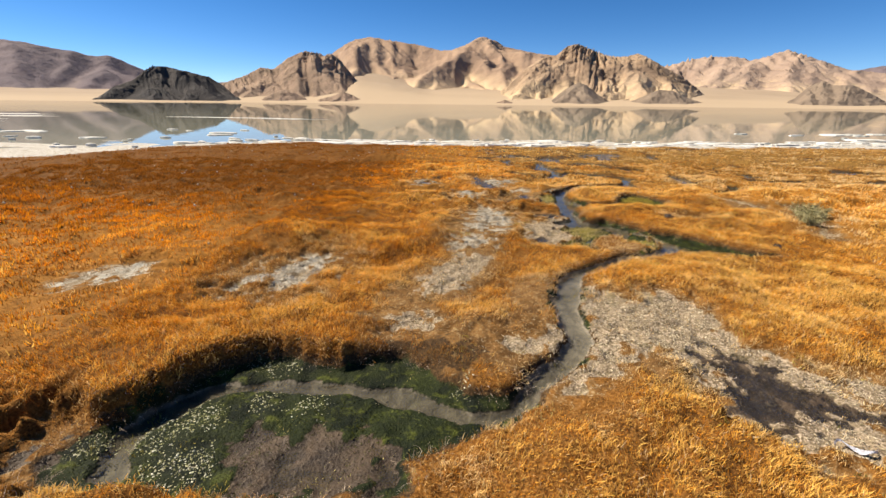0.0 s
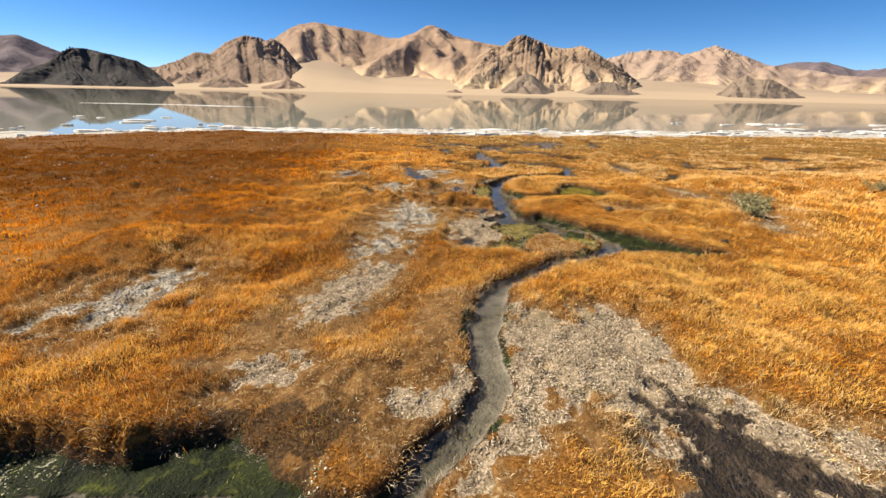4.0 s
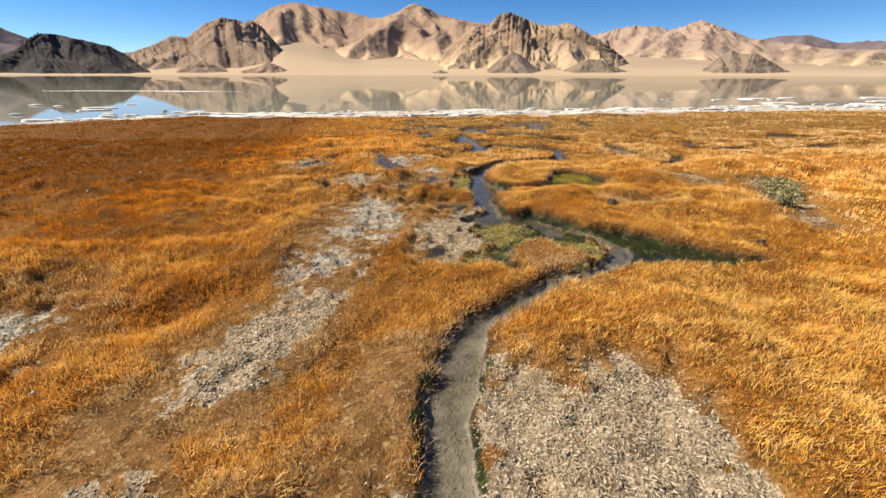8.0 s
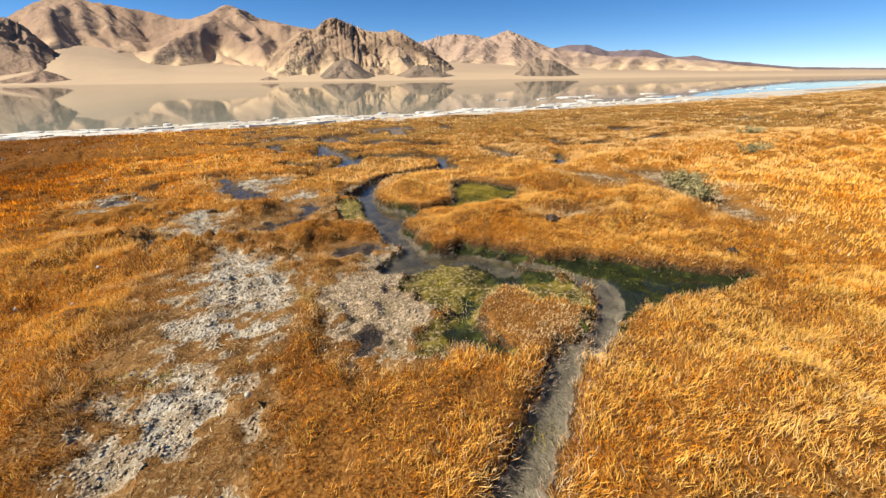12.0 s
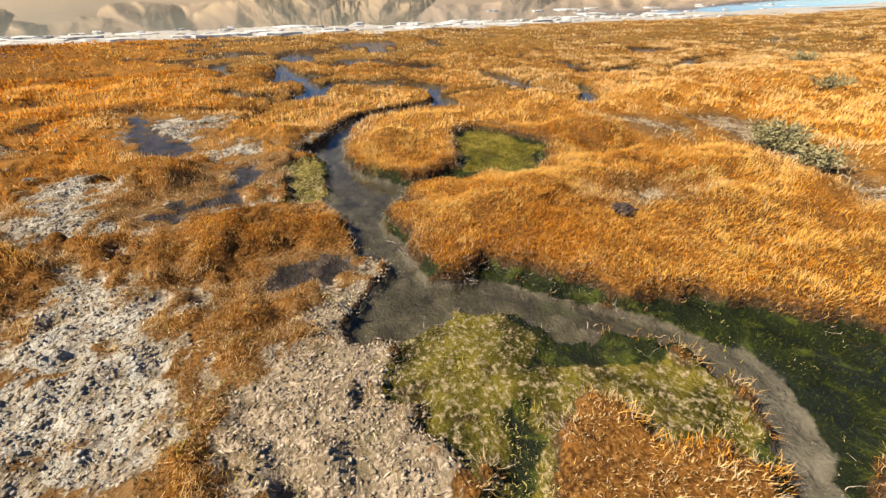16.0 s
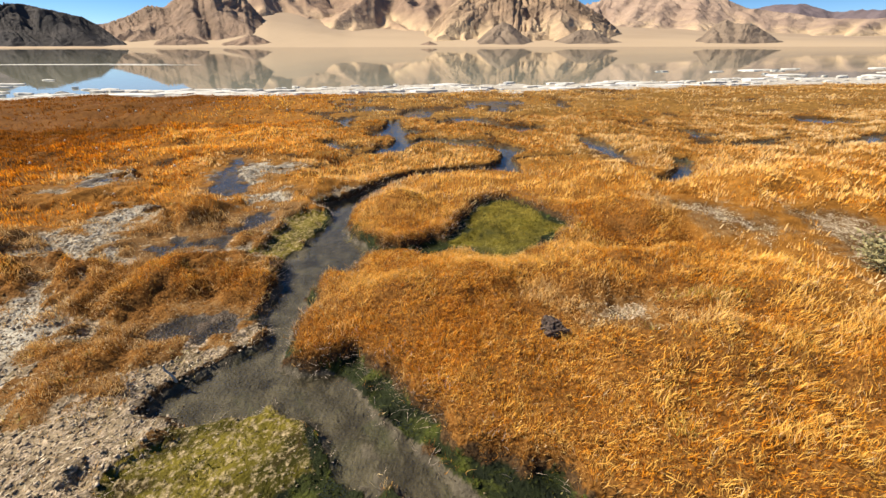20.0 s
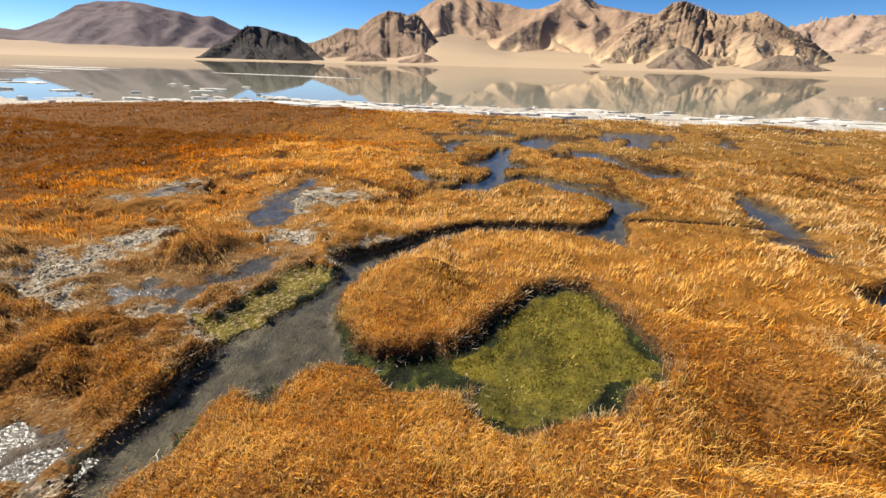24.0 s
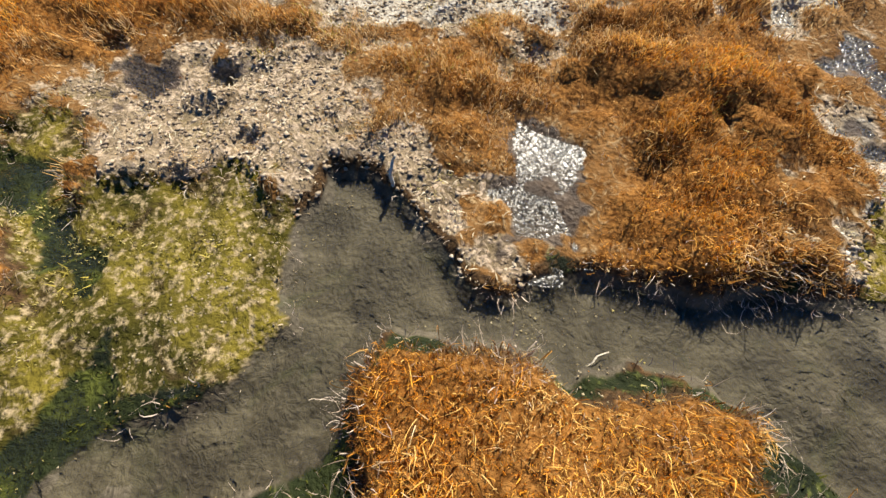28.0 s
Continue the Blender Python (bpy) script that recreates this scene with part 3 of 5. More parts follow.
area("bed", [(2.05, 6.7), (2.05, 6.79), (2.05, 6.91), (2.07, 7.06), (2.04, 7.23), (2.04, 7.46), (2.13, 7.68), (2.21, 7.97), (2.28, 8.22), (2.22, 8.45), (2.3, 8.67), (2.55, 8.61), (2.45, 8.31), (2.43, 7.99), (2.54, 7.7), (2.66, 7.57), (2.68, 7.46), (2.59, 7.39), (2.49, 7.26), (2.41, 7.13), (2.3, 7.02), (2.27, 6.87), (2.22, 6.72)])
area("alga", [(2.42, 7.12), (2.45, 7.33), (2.52, 7.53), (2.54, 7.7), (2.71, 7.49), (2.6, 7.37), (2.5, 7.24)])
area("alga", [(2.67, 7.48), (2.89, 7.53), (3.1, 7.63), (3.19, 7.61), (3.28, 7.54), (3.36, 7.44), (3.34, 7.31), (3.23, 7.32), (3.09, 7.27), (2.98, 7.34), (2.85, 7.4), (2.7, 7.41)])
area("pool", [(3.27, 7.53), (3.2, 7.6), (3.33, 7.83), (3.47, 8.11), (3.56, 8.35), (3.78, 8.55), (3.96, 8.52), (4.11, 8.28), (4.19, 8.06), (4.29, 7.83), (4.2, 7.64), (4.07, 7.57), (3.95, 7.39), (3.76, 7.29), (3.62, 7.18), (3.49, 7.17), (3.41, 7.25), (3.34, 7.29), (3.35, 7.42)])
area("deep", [(2.14, 8.61), (2.49, 8.94), (2.77, 9.39), (3.09, 9.69), (3.62, 9.8), (4.1, 9.91), (4.28, 10.13), (4.44, 10.66), (4.33, 11.02), (3.95, 11.16), (3.45, 11.68), (3.35, 12.08), (3.67, 12), (4.05, 11.72), (4.36, 11.29), (4.67, 11.13), (4.83, 10.85), (4.75, 10.61), (4.5, 10.34), (4.43, 9.77), (4.32, 9.38), (4.15, 9.48), (3.87, 9.61), (3.42, 9.55), (2.98, 9.35), (2.75, 9.04), (2.54, 8.65), (2.43, 8.35), (2.28, 8.31)])
area("deep", [(2.66, 10.82), (2.6, 11.4), (2.85, 11.48), (2.94, 12.05), (2.83, 12.89), (2.67, 12.83), (2.84, 14.02), (3.08, 14.45), (3.1, 12.99), (3.09, 12.3), (3.14, 11.82), (3.44, 11.99), (3.46, 11.69), (3.18, 11.43), (3, 10.93)])
area("deep", [(3.13, 15.48), (3.68, 16.36), (4.04, 15.69), (3.73, 14.37), (3.35, 14.63)])
area("deep", [(4.17, 14.67), (4.75, 14.63), (5.02, 13.68), (5.17, 13.03), (5.95, 13.18), (5.86, 12.67), (5.17, 12.26), (4.92, 13.07), (4.46, 13.8)])
area("deep", [(4.87, 16.76), (5.38, 17.61), (5.36, 16.4), (5.02, 15.92)])
area("deep", [(5.27, 15.39), (6.56, 18.71), (6.69, 18.18), (5.74, 15.42)])
area("deep", [(6.06, 11.84), (6.2, 11.61), (6.22, 11.21), (6.04, 10.75), (5.82, 10.66), (5.91, 11.18)])
area("wet", [(5.89, 10.44), (6.09, 10.28), (6, 9.68), (5.86, 9.64), (5.74, 9.8)])
area("deep", [(5.78, 9), (5.92, 8.92), (5.74, 8.64), (5.68, 8.73)])
area("deep", [(1.64, 11.92), (1.9, 12.1), (2.08, 11.57), (2.43, 11.44), (2.45, 11.16), (2.06, 11.19)])
area("wet", [(0.9, 9.28), (0.83, 9.87), (0.75, 10.36), (0.74, 10.81), (0.93, 10.39), (1.09, 9.8), (1.27, 9.38), (1.36, 9.13), (1.16, 9.07)])
area("white", [(0.81, 10.04), (0.94, 10.34), (1.34, 10.34), (1.57, 10.16), (1.33, 9.81), (1.26, 9.5)])
area("white", [(1.4, 8.97), (1.59, 9.1), (1.72, 8.78), (1.56, 8.71)])
area("wet", [(0.96, 7.72), (1.06, 7.83), (1.3, 7.89), (1.49, 8.07), (1.57, 8.33), (1.61, 8.56), (1.74, 8.28), (1.7, 8.09), (1.56, 7.93), (1.59, 7.71), (1.54, 7.63), (1.42, 7.76), (1.22, 7.72), (1.13, 7.65)])
area("white", [(0.3, 7.62), (0.22, 7.81), (0.12, 8.03), (0.52, 7.99), (0.87, 7.74), (0.88, 7.59), (0.56, 7.64)])
area("white", [(0.54, 7.98), (0.43, 8.29), (0.42, 8.62), (0.52, 8.49), (0.6, 8.1)])
area("moss", [(1.71, 7.61), (1.9, 7.66), (1.86, 7.86), (1.86, 8.09), (1.91, 8.29), (2.06, 8.42), (2.29, 8.3), (2.29, 8.12), (2.23, 7.88), (2.14, 7.67), (2.04, 7.47), (1.89, 7.49)])
area("white", [(1.54, 7.64), (1.55, 7.85), (1.61, 7.89), (1.65, 7.73), (1.64, 7.62)])
area("white", [(1.69, 7.6), (1.9, 7.65), (1.93, 7.77), (2.03, 7.58), (1.93, 7.48)])
area("white", [(2.26, 8.56), (2.51, 8.88), (2.61, 8.84), (2.38, 8.6), (2.2, 8.48)])
area("white", [(-0.55, 9.34), (-0.68, 9.94), (-0.61, 10.26), (-0.26, 9.81), (-0.33, 9.5)])
area("wet", [(1.63, 6.75), (1.75, 6.79), (1.95, 6.75), (1.97, 6.62), (1.8, 6.53), (1.65, 6.65)])


def area_dist(x, y, kind, best):
    """Distance to the outlines of one kind, below zero inside them, joined with best."""
    for pts in AREAS.get(kind, ()):
        p = np.array(pts, float)
        lo, hi = p.min(0) - 0.8, p.max(0) + 0.8
        sel = (x > lo[0]) & (x < hi[0]) & (y > lo[1]) & (y < hi[1])
        if not sel.any():
            continue
        xs, ys = x[sel], y[sel]
        d, inside = np.full(xs.shape, 9.0), np.zeros(xs.shape, bool)
        for a, b in zip(p, np.roll(p, -1, 0)):
            v = b - a
            t = np.clip(((xs - a[0]) * v[0] + (ys - a[1]) * v[1]) / max(v @ v, 1e-9), 0, 1)
            d = np.minimum(d, np.hypot(xs - a[0] - t * v[0], ys - a[1] - t * v[1]))
            if a[1] != b[1]:
                inside ^= ((a[1] > ys) != (b[1] > ys)) & (xs < a[0] + (ys - a[1]) * v[0] / v[1])
        best[sel] = np.minimum(best[sel], np.where(inside, -d, d))
    return best


def shore_base(x, y):
    """The marsh lies nearly level and falls a little towards the lake."""
    z = -0.018 * np.maximum(0, y - 6)
    yg, yw = grass_end(x), water_edge(x)
    t = np.clip((y - yg) / (yw - yg), 0, 3)
    return np.where(y > yg, np.maximum(z, -0.30) * (1 - np.minimum(t, 1)) + np.minimum(t, 1) * -0.46 - 0.25 * np.maximum(0, t - 1) ** 0.7, np.maximum(z, -0.32))


def grass_end(x):
    return np.interp(x, (-80, -20, -14.5, -12.5, -9, 0, 10, 20, 40, 70, 300), (6, 9.5, 13.5, 18.5, 22, 21.8, 22, 22.8, 24, 29, 80)) + 0.9 * fbm(x * 0.22, x * 0 + 3.1, 3, 5)


def water_edge(x):
    return np.interp(x, (-80, -28, -10, 0, 10, 24, 42, 70, 300), (40, 26.5, 25.8, 27.0, 28.0, 29.4, 32.5, 36, 90)) + 0.9 * fbm(x * 0.3, x * 0 + 8.1, 3, 9)


def chain_dist(x, y, kind):
    """Distance to the edge of the ground of one kind, below zero inside it."""
    best = np.full(x.shape, 9.0)
    for pts in CHAINS.get(kind, ()):
        p = np.array(pts, float)
        lo, hi = p[:, :2].min(0) - p[:, 2].max() - 0.7, p[:, :2].max(0) + p[:, 2].max() + 0.7
        sel = (x > lo[0]) & (x < hi[0]) & (y > lo[1]) & (y < hi[1])
        if not sel.any():
            continue
        xs, ys = x[sel], y[sel]
        d = best[sel]
        if len(p) == 1:
            p = np.vstack([p, p])
        last = len(p) - 2
        for k, (a, b) in enumerate(zip(p[:-1], p[1:])):
            v = b[:2] - a[:2]
            s = ((xs - a[0]) * v[0] + (ys - a[1]) * v[1]) / max(v @ v, 1e-9)
            t = np.clip(s, 0, 1)
            over = np.abs(s - t) * math.hypot(*v)
            over = np.where(((s < 0) & (k == 0)) | ((s > 1) & (k == last)), over * 2.2, 0)     # blunt ends
            away = np.hypot(np.hypot(xs - a[0] - t * v[0], ys - a[1] - t * v[1]), over)
            d = np.minimum(d, away - 0.5 * (a[2] + t * (b[2] - a[2])))
        best[sel] = d
    return best


PITS = ((1.74, 5.77, 0.07), (1.87, 5.59, 0.06), (1.30, 5.70, 0.06), (1.42, 5.59, 0.05), (1.29, 5.07, 0.08), (0.78, 6.05, 0.05), (0.93, 6.42, 0.05), (0.70, 6.75, 0.06), (1.62, 2.95, 0.08), (2.2, 2.75, 0.07), (2.05, 2.62, 0.05), (2.36, 2.58, 0.06), (1.18, 6.22, 0.05), (-0.95, 3.72, 0.16), (0.05, 5.35, 0.05))


MOUNDS = ((1.1, 8.40, 0.42, 0.17), (3.1, 6.95, 0.85, 0.06), (2.9, 8.35, 0.5, 0.06), (1.6, 7.3, 0.5, 0.05), (3.7, 6.0, 1.0, 0.04), (-0.3, 5.2, 0.9, 0.06), (-1.9, 4.9, 0.8, 0.09), (-1.0, 3.0, 0.8, 0.06), (1.2, 1.7, 0.7, 0.07), (5.2, 7.6, 0.9, 0.06), (4.9, 6.3, 0.8, 0.06))


TUFTS = ((-0.95, 3.76, 0.24), (1.17, 8.38, 0.22), (-3.2, 4.15, 0.25), (-0.45, 4.75, 0.14))     # higher dark brown tufts; the shade on them is put into their tone


def survey(x, y):
    """The height and the kinds of ground at places of the plan."""
    far = np.clip((np.hypot(x - 2, y - 5) - 4) / 8, 0, 1)
    wob = (0.035 * fbm(x * 5, y * 5, 4, 21) + 0.030 * fbm(x * 15, y * 15, 3, 31)) * (1 + 0.9 * far)
    ragged = 0.10 * fbm(x * 3.6, y * 3.6, 4, 25) + 0.17 * fbm(x * 11, y * 11, 4, 35)
    loose_kinds = ("white", "mud", "trail", "moss", "thin")
    d = {k: area_dist(x, y, k, chain_dist(x, y, k)) + (ragged * (0.5 if k == "moss" else 1.5 if k == "white" else 1.25) if k in loose_kinds else wob) for k in ("bed", "deep", "alga", "pool", "moss", "white", "mud", "wet", "trail", "grass_isl", "froth", "crumb", "thin", "peaty")}
    d["wet"] = d["wet"] + ragged * (0.8 + 0.3 * step(3.2, 2.8, y))
    d["alga"] = d["alga"] + 0.07 * fbm(x * 7, y * 7, 3, 29) * step(2.6, 3.4, y)
    d["grass_isl"] = d["grass_isl"] + 0.035
    d["mud"] = np.minimum(d["mud"], d["white"] - 0.07 + 0.8 * ragged)
    d["alga"] = np.minimum(d["alga"], d["pool"])
    d["pool"] = d["pool"] + 0.055 + 0.09 * fbm(x * 4.5, y * 4.5, 3, 27)
    isl = step(0.03, -0.03, d["grass_isl"])
    for k in ("moss", "alga"):
        d[k] = np.where(isl > 0.3, np.maximum(d[k], -d["grass_isl"]), d[k])
    d["mud"] = np.where(d["grass_isl"] < 0.03, 0.5, d["mud"])
    d["bed"] = np.minimum(d["bed"] - 0.014 * step(6.6, 6.2, y), d["deep"])
    # small channels between the tussocks further out
    wx = x + 1.2 * fbm(x * 0.3, y * 0.3, 2, 43)
    net = np.abs(fbm(wx * 0.30, y * 0.55, 3, 41)) * 1.5 - 0.035 - 0.022 * step(1.0, 2.5, x) * step(9.0, 7.0, x) * step(9.0, 10.5, y)
    thinout = 0.10 * np.clip((np.abs(x - 5) - 6) / 6, 0, 3) + 0.25 * np.clip((10.5 - y) / 2, 0, 1) + 0.3 * step(1.5, -1.0, x)
    net = np.where((y > 8.5) & (y < 21.8), net + thinout, 1.0)
    d["bed"] = np.minimum(d["bed"], net)
    low = np.minimum(np.minimum(d["bed"], d["alga"]), d["pool"])
    low = np.minimum(low, d["moss"] + 0.02)
    flat = np.minimum(np.minimum(d["white"], d["mud"]), np.minimum(d["wet"], d["trail"]))
    flat = np.where(isl > 0.5, 0.3, flat)
    # tussocks and the furrows between them
    cell = np.abs(vnoise(wx * 0.75 + 0.25 * fbm(x * 2, y * 2, 2, 67), y * 1.15, 66))
    outer = step(6.5, 9.0, y + 0.35 * np.abs(x - 3)) * step(-4.0, 0.5, x)
    furrow = step(0.15, 0.02, cell) * outer
    tuss = 0.16 * fbm(x * 0.5, y * 0.8, 3, 51) + 0.11 * fbm(x * 1.7, y * 2.3, 3, 61) + 0.15 * (np.sqrt(cell) - 0.55) * outer
    tall = 0.055 + 0.12 * step(0.2, -0.8, x) * step(3.2, 2.2, y) + 0.02 * step(4.2, 5.6, y) - 0.022 * step(2.3, 2.8, y) * step(5.0, 4.4, y) - 0.045 * step(8.5, 10.5, y)
    base = shore_base(x, y)
    tuss = (tuss + 0.045 * fbm(x * 4.2, y * 4.2, 3, 63)) * step(0.0, 0.5, d["wet"] + 0.1) * (0.65 + 0.35 * step(5.0, 7.5, y))
    rise = (1 - 0.95 * step(0.42, 0.05, d["wet"])) * tall * step(-0.015, 0.065 + 0.035 * step(0.2, -0.8, x) * step(3.2, 2.2, y), low) * (0.38 + 0.62 * step(-0.2, 0.3, flat)) + tuss * step(-0.05, 0.6, np.minimum(low, flat + 0.1))
    rise = rise * (0.25 + 0.75 * step(0.5, 4.0, grass_end(x) - y))
    dip = -0.020 * step(0.03, -0.06, d["wet"]) - 0.045 * step(0.02, -0.04, d["bed"]) - 0.035 * step(0.03, -0.10, d["deep"]) - 0.02 * step(0.03, -0.05, np.maximum(d["alga"], -d["pool"])) - 0.022 * step(0.02, -0.06, d["pool"]) - 0.012 * step(0.02, -0.05, d["moss"])
    open_soil = step(0.08, -0.03, flat) * step(-0.02, 0.03, low)
    rough = (0.028 + 0.018 * step(0.05, -0.1, d["white"])) * fbm(x * 9, y * 9, 4, 71) * open_soil + 0.022 * fbm(x * 9, y * 9, 4, 75) * step(0.0, -0.03, np.minimum(d["moss"], d["alga"]))
    rough = rough + (0.020 * fbm(x * 10 + 3 * y, y * 10, 4, 77) + 0.010 * fbm(x * 3, y * 3, 2, 78)) * step(0.0, -0.04, d["bed"]) * step(9.5, 8.5, y) * step(4.8, 5.6, y)
    z = np.maximum(base + rise + dip + rough, base - 0.14)
    for px, py, pr in PITS:
        z = z - 0.55 * pr * step(pr, 0.35 * pr, np.hypot(x - px, y - py))
    for mx, my, mr, mh in MOUNDS:
        z = z + mh * step(mr, 0.1 * mr, np.hypot(x - mx, y - my)) * step(-0.02, 0.45, np.minimum(low, d["wet"]))
    kinds = {k: step(0.03, -0.03, d[k]) for k in ("alga", "pool", "wet")}
    green_rim = step(0.075, 0.03, np.abs(d["bed"])) * step(0.0, 0.35, fbm(x * 3.1, y * 3.1, 3, 87) + 0.15) * step(9.5, 8.0, y)
    kinds["alga"] = np.maximum(kinds["alga"], 0.85 * green_rim)
    kinds["silt"] = step(5.6, 4.9, y) * (0.25 + 0.75 * step(2.0, 2.6, y))
    kinds["bed"] = step(0.02, -0.02, d["bed"])
    drift = 0.8 * fbm(x * 0.9, y * 0.9, 3, 89)
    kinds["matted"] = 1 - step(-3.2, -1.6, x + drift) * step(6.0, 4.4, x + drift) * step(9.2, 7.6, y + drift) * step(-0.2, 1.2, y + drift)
    kinds["sere"] = 0.7 * step(8.5, 11.0, y) * step(0.5, 2.5, x)
    kinds["rust"] = step(0.5, -3.0, x) * step(4.5, 8.5, y)
    kinds |= {k: step(0.06, -0.06, d[k]) for k in ("moss", "white", "mud")}
    kinds["mud"] = np.maximum(kinds["mud"], step(0.05, -0.05, d["trail"]) * 0.5)
    kinds["worn"] = 0.75 * step(0.30, -0.05, np.minimum(flat, d["thin"]))
    # peat on banks and bare ground; shade in the furrows is coloured as peat
    kinds["peat_and_shade"] = np.maximum(np.maximum(step(0.045, 0.015, low), 0.7 * furrow * step(9, 11, y)), step(0.06, -0.06, d["peaty"] + ragged))
    for k in ("alga", "moss", "mud", "wet", "white"):
        kinds[k] = kinds[k] * (1 - isl)
    # the salt shore and the flats beside it
    yg, yw = grass_end(x), water_edge(x)
    salt = step(-0.6, 0.4, y - yg + 1.6 * fbm(x * 0.8, y * 1.6, 3, 81)) * step(yw + 40, yw + 2, y)
    kinds["crust"] = salt
    z = z + salt * step(1.5, 4.0, y - yg) * (0.075 * fbm(x * 0.55, y * 1.7, 4, 83) - 0.02 - 0.045 * step(-7, -12, x) + 0.02 * fbm(x * 2.6, y * 4.5, 3, 84))
    bare = np.minimum(low, d["wet"] + 0.02)
    d["loose"] = flat
    d["worn"] = np.where(isl > 0.5, 0.5, np.minimum(flat - 0.04, d["thin"] + 0.17))
    d["furrow"] = furrow
    bare = np.where(salt > 0.5, -1.0, bare)
    return z, kinds, bare, d


# ---- ground: one sheet, fine where the walk passes, coarse to the horizon ----
def spaced(lo, hi, fine, reach):
    core = np.arange(lo, hi, fine)
    out, s, p = [], fine, 0.0
    while p < reach:
        s *= 1.05 if s < 0.3 else 1.16
        p += s
        out.append(p)
    out = np.array(out)
    return np.concatenate([(lo - out)[::-1], core, core[-1] + out])


def ground():
    xs, ys = np.meshgrid(spaced(-2.5, 4.8, 0.025, 3000), spaced(0.8, 10.4, 0.025, 3000))
    z, kinds, bare, _ = survey(xs, ys)
    me = grid_mesh("ground", xs, ys, z)
    for k, v in kinds.items():
        put_attr(me, k, v)
    me.materials.append(M_GROUND)
    return tagged(new("ground", me), "marshy ground of mud, salt crust and sedge thatch sloping to a lake", "ground", kind="structure")


ground()


# ---- water ----
def water_sheet(name, label, mat, cover, z, x, y):
    """A sheet of water over those cells of a grid that cover marks."""
    idx = np.full(x.shape, -1)
    cell = cover[:-1, :-1] | cover[1:, :-1] | cover[:-1, 1:] | cover[1:, 1:]
    use = np.zeros(x.shape, bool)
    for p, q in ((0, 0), (1, 0), (0, 1), (1, 1)):
        use[p : use.shape[0] - 1 + p, q : use.shape[1] - 1 + q] |= cell
    idx[use] = np.arange(use.sum())
    r, s = np.nonzero(cell)
    quads = np.stack([idx[r, s], idx[r, s + 1], idx[r + 1, s + 1], idx[r + 1, s]], -1)
    me = raw_mesh(name, np.stack([x[use], y[use], z[use]], -1), quads)
    me.materials.append(mat)
    return tagged(new(name, me), label, "water", kind="structure")


def stream_water():
    x, y = np.meshgrid(np.arange(-3.0, 20.0, 0.06), np.arange(0.6, 22.0, 0.06))
    _, _, _, d = survey(x, y)
    level = -0.018 * np.maximum(0, y - 6)
    z = level - 0.022 - 0.022 * step(2.6, 2.2, y) - 0.013 * step(5.0, 5.6, y) * step(9.2, 8.6, y)
    water_sheet("stream_water", "thin clear brook water winding between the sedge banks", M_STREAM, np.minimum(np.minimum(d["bed"], d["alga"]), d["pool"]) < 0.08, z, x, y)
    film = (d["wet"] < 0.08) & ((y > 3) | (x > 2)) & (d["bed"] > -0.02)
    water_sheet("puddle_water", "thin rippled film of water on wet mud", M_FILM, film, level - 0.009, x, y)


def lake():
    x, y = np.meshgrid(np.array([-3000.0, -200, -40, 0, 40, 200, 3000]), np.array([9.0, 30, 100, 400, 1500, 3000]))
    me = grid_mesh("lake_water", x, y, np.full(x.shape, -0.45))
    me.materials.append(M_LAKE)
    return tagged(new("lake_water", me), "calm pale salt lake mirroring the mountains", "lake", kind="structure")


stream_water()
lake()


# ---- far shore and mountains ----
M_SAND = rock_material("shore_sand", (0.43, 0.32, 0.21), (0.37, 0.28, 0.195), (0.33, 0.245, 0.17), (0.28, 0.205, 0.14), 0.004, 0.15, 0.12)


def far_shore():
    az, r = np.meshgrid(np.radians(np.linspace(-100, 110, 260)), np.concatenate([np.linspace(860, 1000, 12), np.linspace(1020, 3400, 60)]))
    el = np.interp(np.degrees(az), (-60, -38, -28, -18, -13, -9, -4, 4, 12, 25, 33, 45, 60, 75), (0.9, 1.0, 1.3, 2.0, 4.4, 4.0, 2.7, 2.5, 2.6, 2.2, 1.7, 0.9, 0.4, 0.2))
    t = np.clip((r - 900) / 1500, 0, 1.6)
    z = -0.9 + 1.2 * step(860, 930, r) + 2400 * np.tan(np.radians(el)) * t**1.35 + 3.0 * t * fbm(np.sin(az) * r / 120, np.cos(az) * r / 120, 3, 91)
    me = grid_mesh("far_shore", r * np.sin(az), r * np.cos(az), z)
    put_attr(me, "sand", np.clip(0.30 + 0.75 * step(1900, 1000, r) + 0.25 * fbm(np.sin(az) * r / 260, np.cos(az) * r / 260, 3, 95), 0, 1))
    me.materials.append(M_SAND)
    return tagged(new("far_shore", me), "pale sandy plain rising from the far lake shore", "plain", kind="structure")


def blurred(v, k):
    """A soft mean over k cells each way."""
    w = np.hanning(2 * k + 3)[1:-1]
    w = w / w.sum()
    v = np.apply_along_axis(lambda q: np.convolve(np.pad(q, k, mode="edge"), w, "valid"), 0, v)
    return np.apply_along_axis(lambda q: np.convolve(np.pad(q, k, mode="edge"), w, "valid"), 1, v)


